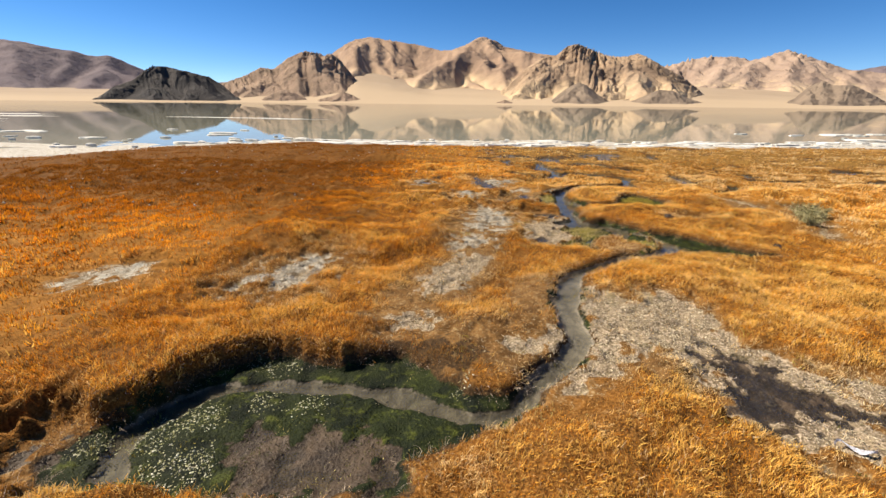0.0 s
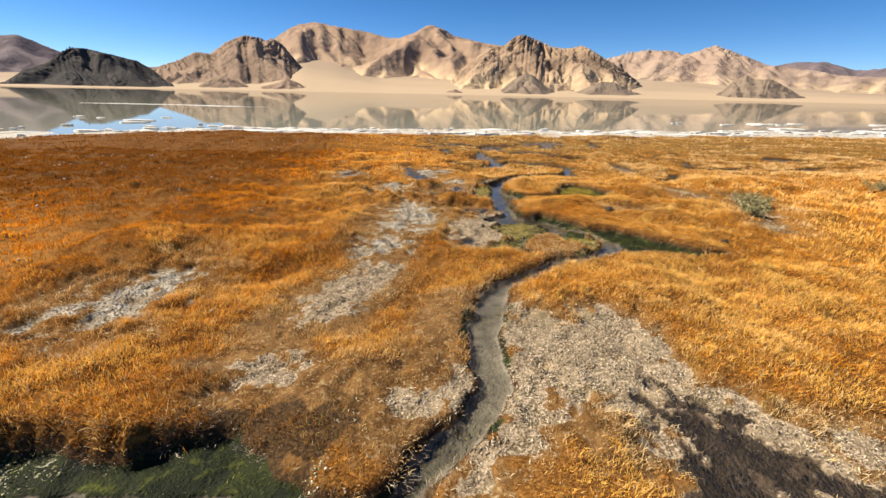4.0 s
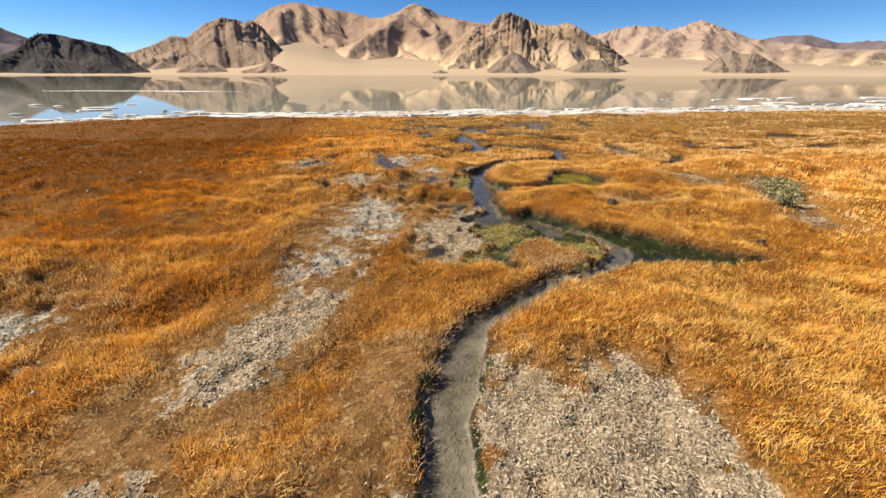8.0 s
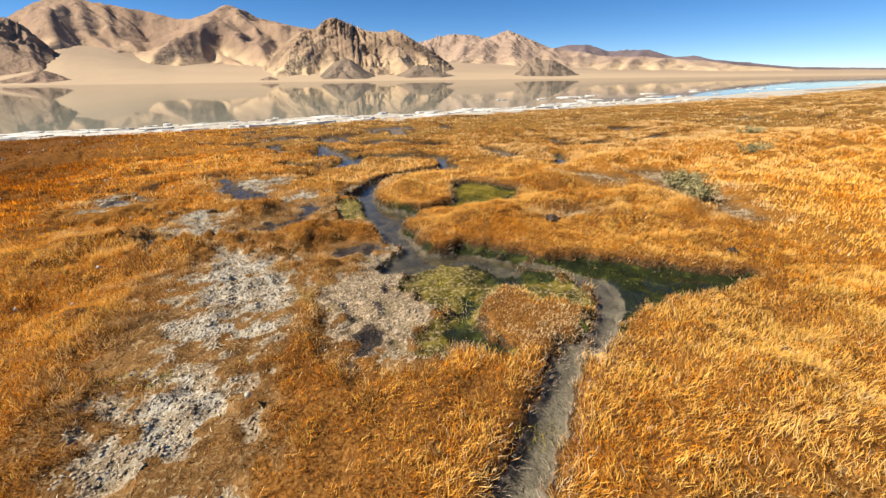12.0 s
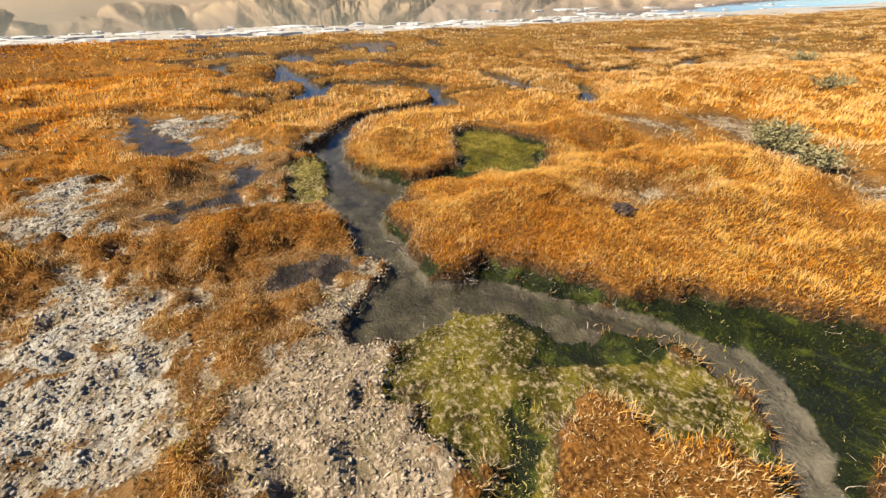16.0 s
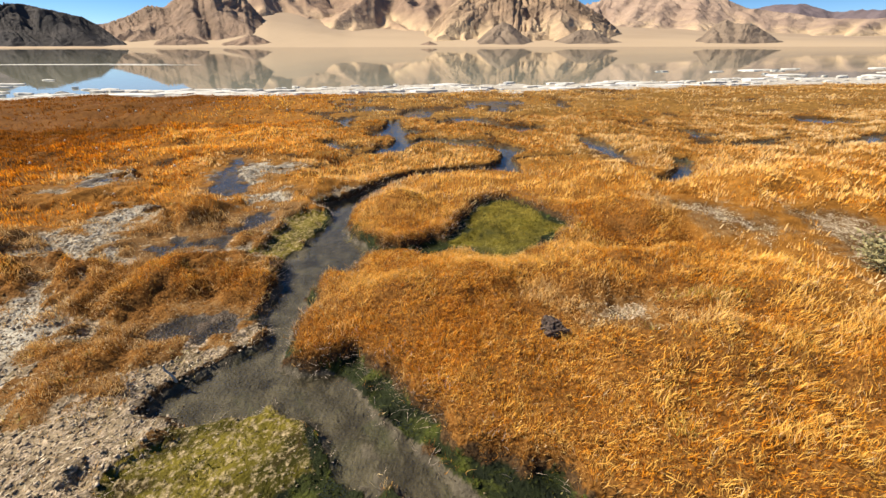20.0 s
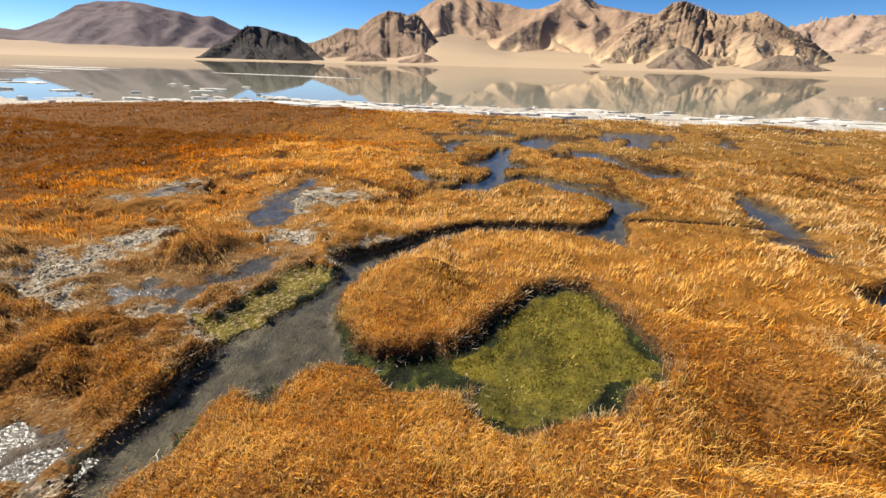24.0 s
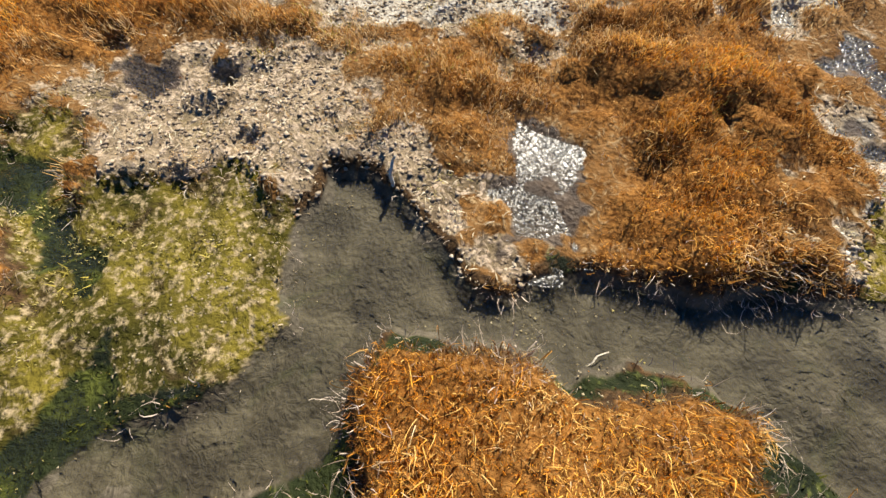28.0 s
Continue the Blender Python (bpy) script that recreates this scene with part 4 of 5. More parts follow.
def mountain(name, label, skyline, near, crest, mat, seed, slope=27.0, span=200.0, sandy=0.3, carve=0.3, cols=260, rows=110):
    """A mountain of spurs that fall from a crest, with gullies between. skyline: (bearing, height angle) in degrees along the crest; near and crest: distances."""
    rng = np.random.default_rng(seed)
    sk = np.array(skyline, float)
    a = np.linspace(sk[0, 0] - 1.0, sk[-1, 0] + 1.0, cols)
    tallest = crest * math.tan(radians(sk[:, 1].max()))
    near = max(crest - 1.75 * tallest / math.tan(radians(slope)), 925.0)
    deep = crest - near
    r = np.linspace(near, crest + 0.3 * deep, rows)
    A, R = np.meshgrid(a, r)
    X, Y = R * np.sin(np.radians(A)), R * np.cos(np.radians(A))
    u = (crest - R) / deep
    side = crest * np.radians(A) + 0.22 * span * fbm(X / span, Y / span, 4, seed + 1) * step(0.0, 0.3, u)
    tall = crest * np.tan(np.radians(np.interp(a, sk[:, 0], sk[:, 1])))

    def crest_at(p):
        return np.interp(p, crest * np.radians(a), tall)

    fall = math.tan(radians(slope - 6))
    front = np.clip(1 - u, 0, 1)
    z = 0.80 * tall[None, :] * front**1.75
    lo, hi = crest * radians(sk[0, 0]), crest * radians(sk[-1, 0])
    heads = [crest * radians(b) for b, e in sk[1:-1]] + list(rng.uniform(lo, hi, int((hi - lo) / (1.1 * span)) + 1))
    for p in heads:
        drift, bent, keen = rng.normal(0, 0.45), rng.normal(0, 0.25), rng.uniform(1.05, 1.6)
        line = p + deep * (drift * np.clip(u, 0, 1) + bent * np.clip(u, 0, 1) ** 2) * 0.6
        h = crest_at(p) * front**keen * (1 + 0.10 * vnoise(u * 5, u * 0 + p / span, seed + 5))
        z = np.maximum(z, h - fall * np.abs(side - line) * rng.uniform(0.8, 1.25))
    for p in rng.uniform(lo, hi, int((hi - lo) / (0.9 * span)) + 1):       # short ribs low on the flanks
        u0, drift = rng.uniform(0.1, 0.6), rng.normal(0, 0.6)
        line = p + deep * drift * np.clip(u - u0, 0, 1)
        h = crest_at(p) * (1 - u0) ** 1.5 * np.clip(1 - (u - u0) / (1 - u0), 0, 1) ** 1.2 * (u > u0 - 0.15)
        z = np.maximum(z, h - fall * 1.2 * np.abs(side - line))
    z = blurred(z, max(1, cols // 130))
    back = np.clip(-u / 0.3, 0, 1)
    z = np.where(u < 0, np.minimum(np.maximum(z, 0), tall[None, :]) * (1 - 0.75 * back), z)
    groove = ridged((side + 0.45 * R * vnoise(side / (2.2 * span), R / (3 * span), seed + 12)) / (0.40 * span), R / (1.1 * span), 4, seed + 11, 0.55)
    z = np.maximum(z, 0) * (1 - carve * 0.34 * (1 - groove)) + 0.018 * z.max() * fbm(X / span * 7, Y / span * 7, 4, seed + 14, 0.6) * np.sqrt(np.clip(z / z.max(), 0, 1))
    # bring the crest line to its heights
    got = np.degrees(np.arctan((z / R).max(0)))
    want = np.interp(a, sk[:, 0], sk[:, 1]) * step(0, 0.9, np.minimum(a - a[0], a[-1] - a)) + 0.010 * sk[:, 1].max() * fbm(a * 4, a * 0, 3, seed + 9)
    fix = (np.maximum(want, 0.02) / np.maximum(got, 0.15)).clip(0, 2.5)
    fix = np.convolve(np.pad(fix, 3, mode="edge"), np.hanning(7) / np.hanning(7).sum(), "valid")
    z = z * fix[None, :] * np.minimum(1, ((R - near) / deep * 5)) - 2.5
    rel = z / max(z.max(), 1)
    proud = (z - blurred(z, max(3, cols // 45))) / max(z.max(), 1)
    me = grid_mesh(name, X, Y, z)
    put_attr(me, "sand", step(sandy + 0.22, sandy - 0.22, rel + 6.0 * proud + 0.20 * fbm(X / span * 2, Y / span * 2, 4, seed + 20)))
    me.materials.append(mat)
    return tagged(new(name, me), label, "mountain", kind="structure")


SANDC = (0.56, 0.41, 0.25)
M_TAN = rock_material("tan_rock", SANDC, (0.43, 0.30, 0.20), (0.32, 0.215, 0.145), (0.20, 0.135, 0.098), 0.0035, 0.35, 0.35)
M_CRAG = rock_material("crag_rock", SANDC, (0.54, 0.39, 0.255), (0.37, 0.255, 0.165), (0.15, 0.104, 0.074), 0.006, 0.6)
M_BROWN = rock_material("brown_rock", SANDC, (0.38, 0.265, 0.18), (0.29, 0.20, 0.14), (0.17, 0.12, 0.085), 0.010, 0.4)
M_BLACK = rock_material("black_rock", (0.30, 0.24, 0.18), (0.11, 0.095, 0.085), (0.06, 0.053, 0.05), (0.03, 0.028, 0.028), 0.02, 0.5)
# purple-brown rock with the bluish haze of distance mixed into its colours
M_HAZED_PURPLE = rock_material("hazed_purple_rock", (0.27, 0.21, 0.19), (0.20, 0.155, 0.155), (0.16, 0.125, 0.13), (0.115, 0.092, 0.10), 0.005, 0.3, 0.4)
M_PINK = rock_material("pink_rock", SANDC, (0.42, 0.305, 0.225), (0.35, 0.25, 0.185), (0.25, 0.178, 0.138), 0.005, 0.35, 0.5)
M_GREY = rock_material("grey_rock", (0.42, 0.33, 0.24), (0.30, 0.225, 0.16), (0.22, 0.165, 0.12), (0.13, 0.10, 0.078), 0.012, 0.4)

far_shore()
mountain("left_range", "hazy purple-brown range beyond the lake", [(-75, 1.5), (-66, 3.4), (-60, 2.6), (-54, 2.0), (-51.5, 3.1), (-49.3, 4.4), (-47.6, 4.85), (-45.5, 5.05), (-44, 5.0), (-42.8, 4.75), (-40.5, 4.45), (-39.2, 4.1), (-37.8, 4.3), (-36.4, 3.6), (-35, 3.0), (-33, 2.4), (-30, 2.0), (-27, 2.1), (-24, 1.8)], 2300, 3300, M_HAZED_PURPLE, 3, 26, 420, 0.05, 0.3)
mountain("right_range", "pinkish-tan bare range beyond the lake", [(20, 3.6), (24.7, 4.45), (26, 4.85), (28.1, 5.1), (30.2, 5.0), (31.7, 4.6), (32.6, 4.75), (33.7, 5.15), (34.6, 5.4), (35.8, 4.95), (37.5, 4.25), (39.4, 3.45), (40.7, 3.25), (43, 2.9), (46, 2.3), (50, 2.2), (53, 1.9), (56, 1.6), (60, 1.0), (64, 0.6)], 1900, 3000, M_PINK, 7, 26, 240, 0.2, 0.55)
mountain("far_range", "distant grey-blue ridge on the horizon", [(38, 2.9), (41.6, 3.6), (43.9, 3.6), (46.4, 2.8), (47.7, 2.9), (50.6, 2.85), (53, 2.05), (55.2, 2.1), (57, 1.65), (60, 1.3), (63.8, 0.8), (70, 0.55), (78, 0.6), (90, 0.5)], 3700, 4300, M_HAZED_PURPLE, 13, 22, 300, -0.3, 0.25)
mountain("main_range", "tall tan desert mountains with sandy flanks", [(-19, 3.0), (-17.5, 3.9), (-15.4, 5.7), (-14, 6.6), (-12.6, 7.25), (-10.9, 7.55), (-8.6, 7.25), (-5.1, 6.82), (-2.4, 6.24), (-1, 6.31), (0.8, 6.9), (2.1, 7.63), (2.8, 7.81), (4.5, 7.25), (5.6, 6.63), (9.4, 5.92), (11.5, 5.6), (15, 5.2), (20, 4.0), (25, 2.5)], 1750, 2700, M_TAN, 23, 27, 380, 0.22, 0.40, 340, 140)
mountain("brown_hill", "dark brown rocky hill on the lake shore", [(-29.5, 1.2), (-28.1, 2.0), (-25.7, 2.85), (-23.8, 3.82), (-22.3, 3.75), (-20.6, 5.02), (-18.6, 5.82), (-17.3, 5.69), (-16.4, 5.36), (-15.8, 5.68), (-14.7, 5.1), (-13.2, 3.2), (-12.2, 2.1), (-11, 1.3)], 1350, 1750, M_BROWN, 33, 29, 150, -0.1, 0.8)
mountain("crag", "craggy two-tone mountain with deep gullies", [(4.5, 1.2), (6.2, 2.3), (8.1, 4.2), (10.1, 5.45), (11.7, 5.75), (12.9, 6.66), (13.9, 6.9), (15.2, 6.5), (16.5, 5.98), (17.8, 5.53), (19.6, 5.43), (20.8, 5.74), (21.7, 5.37), (22.7, 4.82), (23.9, 4.14), (25.8, 3.12), (27.4, 1.94), (29, 0.6)], 1150, 1700, M_CRAG, 43, 31, 150, 0.18, 0.62, 420, 170)
mountain("black_hill", "low black rock hill beside the water", [(-39.6, 0.4), (-38.1, 1.47), (-36.3, 2.18), (-35.2, 3.1), (-34.4, 3.63), (-33.3, 3.63), (-31.3, 3.22), (-29.2, 2.73), (-27.9, 1.88), (-26.8, 0.7)], 1040, 1180, M_BLACK, 53, 32, 70, -0.8, 0.9)
mountain("grey_foothill", "twin grey-brown foothill on the plain", [(36, 0.9), (36.9, 2.06), (37.9, 2.61), (38.7, 2.2), (40.2, 2.15), (41.3, 1.56), (42.9, 0.6)], 1150, 1300, M_GREY, 63, 28, 70, -0.5, 0.6, 140, 60)
mountain("crag_foot", "grey scree foothill below the crag", [(11.4, 0.5), (13, 1.9), (14.6, 2.75), (15.5, 2.5), (17, 1.4), (18.6, 0.5)], 1060, 1180, M_GREY, 73, 26, 60, -0.8, 0.35, 120, 50)
mountain("crag_foot", "grey scree foothill below the crag", [(20.5, 0.5), (22, 1.2), (23.6, 1.9), (25, 1.8), (27, 0.9), (28.6, 0.4)], 1060, 1170, M_GREY, 83, 24, 60, -0.8, 0.4, 120, 50)
mountain("small_knoll", "small dark knoll on the sandy shore", [(-17.2, 0.6), (-15.7, 1.0), (-14.5, 1.5), (-13.3, 1.05), (-12.5, 0.6)], 1010, 1050, M_BROWN, 93, 24, 25, -0.8, 0.2, 70, 30)
mountain("small_knoll", "small dark knoll on the sandy shore", [(-23.5, 0.7), (-22.3, 1.3), (-21.4, 1.55), (-20.2, 1.2), (-19.3, 0.7)], 1090, 1130, M_BROWN, 97, 24, 25, -0.8, 0.2, 70, 30)
mountain("small_knoll", "small dark knoll on the sandy shore", [(5.2, 0.5), (5.9, 0.75), (6.5, 0.5)], 1000, 1020, M_BROWN, 99, 24, 25, -0.8, 0.2, 50, 20)


# ---- sedge grass ----
def blades(root, height, width, lean, tone, kinked, rng):
    """Blades as thin leaves: a single triangle, or a lancet of two that bends at its middle."""
    n = len(root)
    ang = rng.uniform(0, 2 * np.pi, n)
    side = np.stack([np.cos(ang) * width * 0.5, np.sin(ang) * width * 0.5, 0 * ang], -1)
    out = np.hypot(lean[:, 0], lean[:, 1])
    up = height * np.sqrt(np.clip(1 - 0.62 * (out / height) ** 2, 0.04, 1))
    tip = root + np.stack([lean[:, 0], lean[:, 1], up], -1)
    if not kinked:
        co = np.stack([root - side, root + side, tip], 1)
        return co.reshape(-1, 3), np.arange(n * 3).reshape(n, 3), np.tile((0.3, 0.3, 1.0), n), np.repeat(tone, 3)
    steps = 2 if kinked == 1 else 4
    curl = rng.normal(0, 0.8 if kinked == 1 else 1.5, (n, 2)) * height[:, None]
    along, places, tips = np.arange(1, steps) / steps, [root], [np.zeros(n)]
    for t in along:
        bow = np.stack([lean[:, 0] * t**1.8 + curl[:, 0] * t * (1 - t), lean[:, 1] * t**1.8 + curl[:, 1] * t * (1 - t), np.maximum(up, 0.25 * height) * t**0.85], -1)
        places += [root + bow - side * (1.1 - t), root + bow + side * (1.1 - t)]
        tips += [np.full(n, t)] * 2
    co = np.stack(places + [tip], 1)
    k = co.shape[1]
    i = np.arange(n)[:, None] * k
    tris = [(0, 2, 1)]
    for q in range(steps - 2):
        tris += [(1 + 2 * q, 2 + 2 * q, 4 + 2 * q), (1 + 2 * q, 4 + 2 * q, 3 + 2 * q)]
    tris.append((k - 3, k - 2, k - 1))
    faces = np.concatenate([i + t for t in tris], 0)
    return co.reshape(-1, 3), faces, np.stack(tips + [np.ones(n)], 1).ravel(), np.repeat(tone, k)


def bilinear(lookup, lo, res, x, y):
    fx, fy = (x - lo[0]) / res, (y - lo[1]) / res
    ix, iy = np.clip(fx.astype(int), 0, lookup.shape[1] - 2), np.clip(fy.astype(int), 0, lookup.shape[0] - 2)
    fx, fy = fx - ix, fy - iy
    return (lookup[iy, ix] * (1 - fx) + lookup[iy, ix + 1] * fx) * (1 - fy) + (lookup[iy + 1, ix] * (1 - fx) + lookup[iy + 1, ix + 1] * fx) * fy


def sedge(name, label, x0, x1, y0, y1, per_m2, height, width, kinked, seed, res, hole=None, edge_only=False, grain=24.0):
    """Blades over a stretch of the plan; edge_only: pale dead straw that hangs over the banks."""
    rng = np.random.default_rng(seed)
    gx, gy = np.meshgrid(np.arange(x0, x1 + res, res), np.arange(y0, y1 + res, res))
    z, kinds, bare, d = survey(gx, gy)
    sy, sx = np.gradient(bare, res)
    n = int((x1 - x0) * (y1 - y0) * per_m2)
    x, y = rng.uniform(x0, x1, n), rng.uniform(y0, y1, n)
    if hole:
        keep = ~((x > hole[0]) & (x < hole[1]) & (y > hole[2]) & (y < hole[3]))
        x, y = x[keep], y[keep]

    def at(grid):
        return bilinear(grid, (x0, y0), res, x, y)

    b, f = at(bare), at(d["worn"])
    f = np.where(f > 0, f * (1 + 1.6 * step(1.2, 1.7, x) * step(5.0, 4.5, y)), f)
    tuft = fbm(x * 5, y * 5, 3, 101)
    chance = rng.uniform(0, 1, len(x))
    if edge_only:
        keep = (b > -0.025) & (b < 0.12) & (chance < np.clip(1.1 - b / 0.11, 0, 1) * (0.50 + 0.8 * tuft) * (1 - 0.75 * step(2.55, 2.75, x) * step(5.9, 5.7, y)))
    else:
        keep = chance < np.clip((b + 0.008) / 0.03, 0, 1) * np.clip((f + 0.06 + 0.42 * tuft) / 0.36, 0.08, 1) * (0.8 + 0.5 * tuft)
    x, y, b, f, tuft = x[keep], y[keep], b[keep], f[keep], tuft[keep]
    m = len(x)
    brim = 0.10 + 0.25 * step(8.5, 10.5, y)
    root = np.stack([x, y, at(z) - 0.2 * height], -1)
    low = fbm(x * 0.8, y * 0.8, 3, 111)
    fine = fbm(x * 2.2, y * 2.2, 3, 121)
    d_isl = at(d["grass_isl"])
    tuftlet = vnoise(x * grain, y * grain, 141) + 0.6 * vnoise(x * grain * 2.3, y * grain * 2.3, 143)
    h = height * (1 + 0.48 * tuftlet) * (0.4 + 1.0 * rng.uniform(0, 1, m) ** 1.6) * (1 + 0.35 * low + 0.5 * tuft) * (0.45 + 0.55 * np.clip((f + 0.1) / 0.3, 0, 1)) * (0.80 + 0.20 * np.clip(b / brim, 0, 1))
    h = np.minimum(h, 1.35 * height) * (1 - 0.35 * step(0.12, 0.02, d_isl))
    dark = np.zeros(m)
    for tx, ty, tr in TUFTS:
        dark = np.maximum(dark, step(tr, 0.45 * tr, np.hypot(x - tx, y - ty)))
    h = h * (1 + 0.6 * dark)
    way = rng.uniform(0, 2 * np.pi, m)
    # whole tufts lean together, a little with the wind, and over the banks at their edges
    swirl = 2.2 * np.pi * fbm(x * 3.5, y * 3.5, 2, 131)
    bend = np.clip(rng.normal(0.27, 0.2, m), 0.02, 1.1)
    twist = 3.4 * np.pi * vnoise(x * grain * 0.7, y * grain * 0.7, 133)
    lean = np.stack([np.cos(way), np.sin(way)], -1) * (bend * h)[:, None] + np.stack([np.cos(swirl), np.sin(swirl)], -1) * (0.18 * h)[:, None] + np.stack([np.cos(twist), np.sin(twist)], -1) * (0.24 * h)[:, None] + (0.12, -0.05) * h[:, None]
    near_edge = np.clip(1 - b / 0.10, 0, 1) * (0.9 if edge_only else 0.35)
    lean -= np.stack([at(sx), at(sy)], -1).clip(-1, 1) * (near_edge * h)[:, None]
    fore = 2.3 * step(2.9, 1.9, y) * step(0.2, 0.7, x)
    west = step(0.4, -3.4, x + fore - 0.12 * y)
    east = step(1.0, 2.8, x + fore - 0.03 * (y - 6))
    calm = 1 - 0.72 * step(-0.5, -3.5, x) * step(3.0, 6.5, y) - 0.4 * step(5.0, 8.0, x)
    tone = 0.50 + 0.06 * step(-2.0, -0.5, x) + 0.52 * calm * low + 0.42 * calm * fine + calm * (0.3 * tuft + 0.32 * tuftlet) - 0.26 * west - 0.46 * step(0.0, -4.0, x) * step(5.0, 9.5, y) + 0.20 * east + 0.34 * step(0.3, 1.5, fore) + 0.03 * step(4, 12, x) - 0.25 * at(kinds["peat_and_shade"]) + calm * rng.normal(0, 0.25, m) + 0.55 * step(0.12, 0.0, d_isl)
    tone = tone - 0.16 * step(0.9, 1.4, x) * step(3.4, 3.0, x) * step(5.9, 6.2, y) * step(7.9, 7.4, y)
    tone = tone - 0.6 * dark
    # sedge in furrows is duller, with the shade between tussocks in its tone
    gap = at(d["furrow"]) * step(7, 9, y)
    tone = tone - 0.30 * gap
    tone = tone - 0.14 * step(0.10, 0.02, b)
    patchy = fbm(x * 1.6, y * 1.6, 3, 151)
    dead = np.clip(step(0.46, 0.04, f + 0.25 * patchy) + 0.75 * step(0.09, 0.01, b + 0.05 * patchy) + step(0.12, 0.0, d_isl) + 0.15 * step(0.35, 0.6, patchy) + 0.45 * step(3.0, 10.0, x + 0.5 * patchy) * step(5.0, 9.0, y) + 0.06 * east + 0.4 * gap, 0, 0.95)
    sere = step(8.5, 11.0, y) * step(0.5, 2.5, x)                 # paler, browner sedge out towards the shore
    dead = np.clip(dead + 0.40 * sere, 0, 0.95)
    tone = tone - 0.14 * sere
    dead = np.maximum(dead * rng.uniform(0.55, 1.0, m), 0.9 * (rng.uniform(0, 1, m) < 0.09 * calm))
    # low blades darker, tall ones paler: shade inside the tufts put into tone
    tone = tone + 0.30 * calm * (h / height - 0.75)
    slim = np.ones(m)
    if hole:                                   # finer blades beside the stretch that is nearer
        off = np.maximum(np.maximum(hole[0] - x, x - hole[1]), np.maximum(hole[2] - y, y - hole[3]))
        slim = 0.5 + 0.5 * step(0.0, 0.4 * (hole[1] - hole[0]), off) if height > 0.05 else slim
    if edge_only:
        tone, dead = np.clip(0.75 + rng.normal(0, 0.22, m), 0.2, 1.0), np.full(m, 0.95)
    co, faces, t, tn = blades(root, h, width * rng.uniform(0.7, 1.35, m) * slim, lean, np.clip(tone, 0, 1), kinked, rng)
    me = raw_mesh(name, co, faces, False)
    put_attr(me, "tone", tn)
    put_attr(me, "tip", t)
    put_attr(me, "dead", np.repeat(dead, len(co) // m))
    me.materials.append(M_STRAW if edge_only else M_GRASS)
    return tagged(new(name, me), label, "grass", kind="stuff")


NEAR = (-2.4, 5.2, 0.9, 8.3)
WIDE = (-11.0, 15.0, -1.0, 14.0)
FORK = (1.1, 3.7, 5.5, 7.9)
sedge("sedge_grass", "dense dry orange and gold sedge over the near tussocks", *NEAR, 14500, 0.050, 0.0050, 1, 1, 0.025, FORK)
sedge("sedge_grass", "fine curled sedge round the brook fork", *FORK, 17500, 0.038, 0.0036, 2, 11, 0.025, None, False, 34.0)
sedge("sedge_thatch", "short tangled dead sedge between the blades", *FORK, 24000, 0.020, 0.0030, 1, 12, 0.025, None, False, 40.0)
sedge("sedge_grass", "dry orange sedge further across the marsh", *WIDE, 2300, 0.054, 0.0210, 0, 2, 0.07, NEAR, False, 9.0)
sedge("sedge_grass", "rust and gold sedge out to the salt shore", -40.0, 60.0, 4.0, 30.0, 210, 0.056, 0.060, 0, 3, 0.2, WIDE, False, 3.5)


def turf_material(name, dark, mid_c, light):
    n = Nodes(name)
    return n.done(n.ramp(n.attr("tone"), (0.05, dark), (0.5, mid_c), (0.95, light)), 0.8, spec=0.08)


def litter(name, label, count, seed):
    """Short bits of dead straw lying on the bare patches, crossed over one another."""
    rng = np.random.default_rng(seed)
    x, y = rng.uniform(-2.4, 6.6, count), rng.uniform(0.9, 9.6, count)
    z, kinds, bare, d = survey(x, y)
    reach = d["loose"] + 0.25 * fbm(x * 4, y * 4, 3, seed)
    keep = (reach < rng.uniform(-0.12, 0.10, count)) & (bare > 0.01) & (kinds["white"] < rng.uniform(0.3, 1.6, count)) & (rng.uniform(0, 1, count) < np.where(x > 3.4, 0.35, np.where(y < 4.8, np.where(x < 1.3, 0.22, 0.45), 0.12))) & (d["wet"] > 0.06)
    x, y, z = x[keep], y[keep], z[keep]
    m = len(x)
    way, tilt = rng.uniform(0, 6.28, m), rng.normal(0, 0.28, m)
    long, wide = rng.uniform(0.006, 0.019, m), rng.uniform(0.0011, 0.0024, m)
    ax = np.stack([np.cos(way) * np.cos(tilt), np.sin(way) * np.cos(tilt), np.sin(tilt)], -1) * long[:, None]
    side = np.stack([-np.sin(way), np.cos(way), rng.normal(0, 0.3, m)], -1) * wide[:, None]
    mid = np.stack([x, y, z + rng.uniform(0.003, 0.014, m)], -1)
    bow = np.stack([0 * x, 0 * x, rng.uniform(0.0, 0.006, m)], -1)
    co = np.stack([mid - ax, mid + bow - side, mid + ax, mid + bow + side], 1).reshape(-1, 3)
    i = np.arange(m)[:, None] * 4
    me = raw_mesh(name, co, np.concatenate([i + (0, 1, 3), i + (1, 2, 3)], 0), False)
    put_attr(me, "tone", np.repeat(np.clip(0.64 + rng.normal(0, 0.26, m), 0, 1), 4))
    me.materials.append(M_LITTER)
    return tagged(new(name, me), label, "straw", kind="stuff")


M_LITTER = turf_material("bleached_straw", (0.11, 0.076, 0.040), (0.40, 0.315, 0.185), (0.66, 0.565, 0.39))
M_STRAW = turf_material("bleached_stem", (0.13, 0.085, 0.060), (0.36, 0.27, 0.195), (0.60, 0.49, 0.39))
sedge("dead_straw", "pale dead straw hanging over the brook banks", -2.2, 5.6, 0.9, 9.6, 7000, 0.050, 0.0024, 2, 4, 0.025, None, True, 30.0)
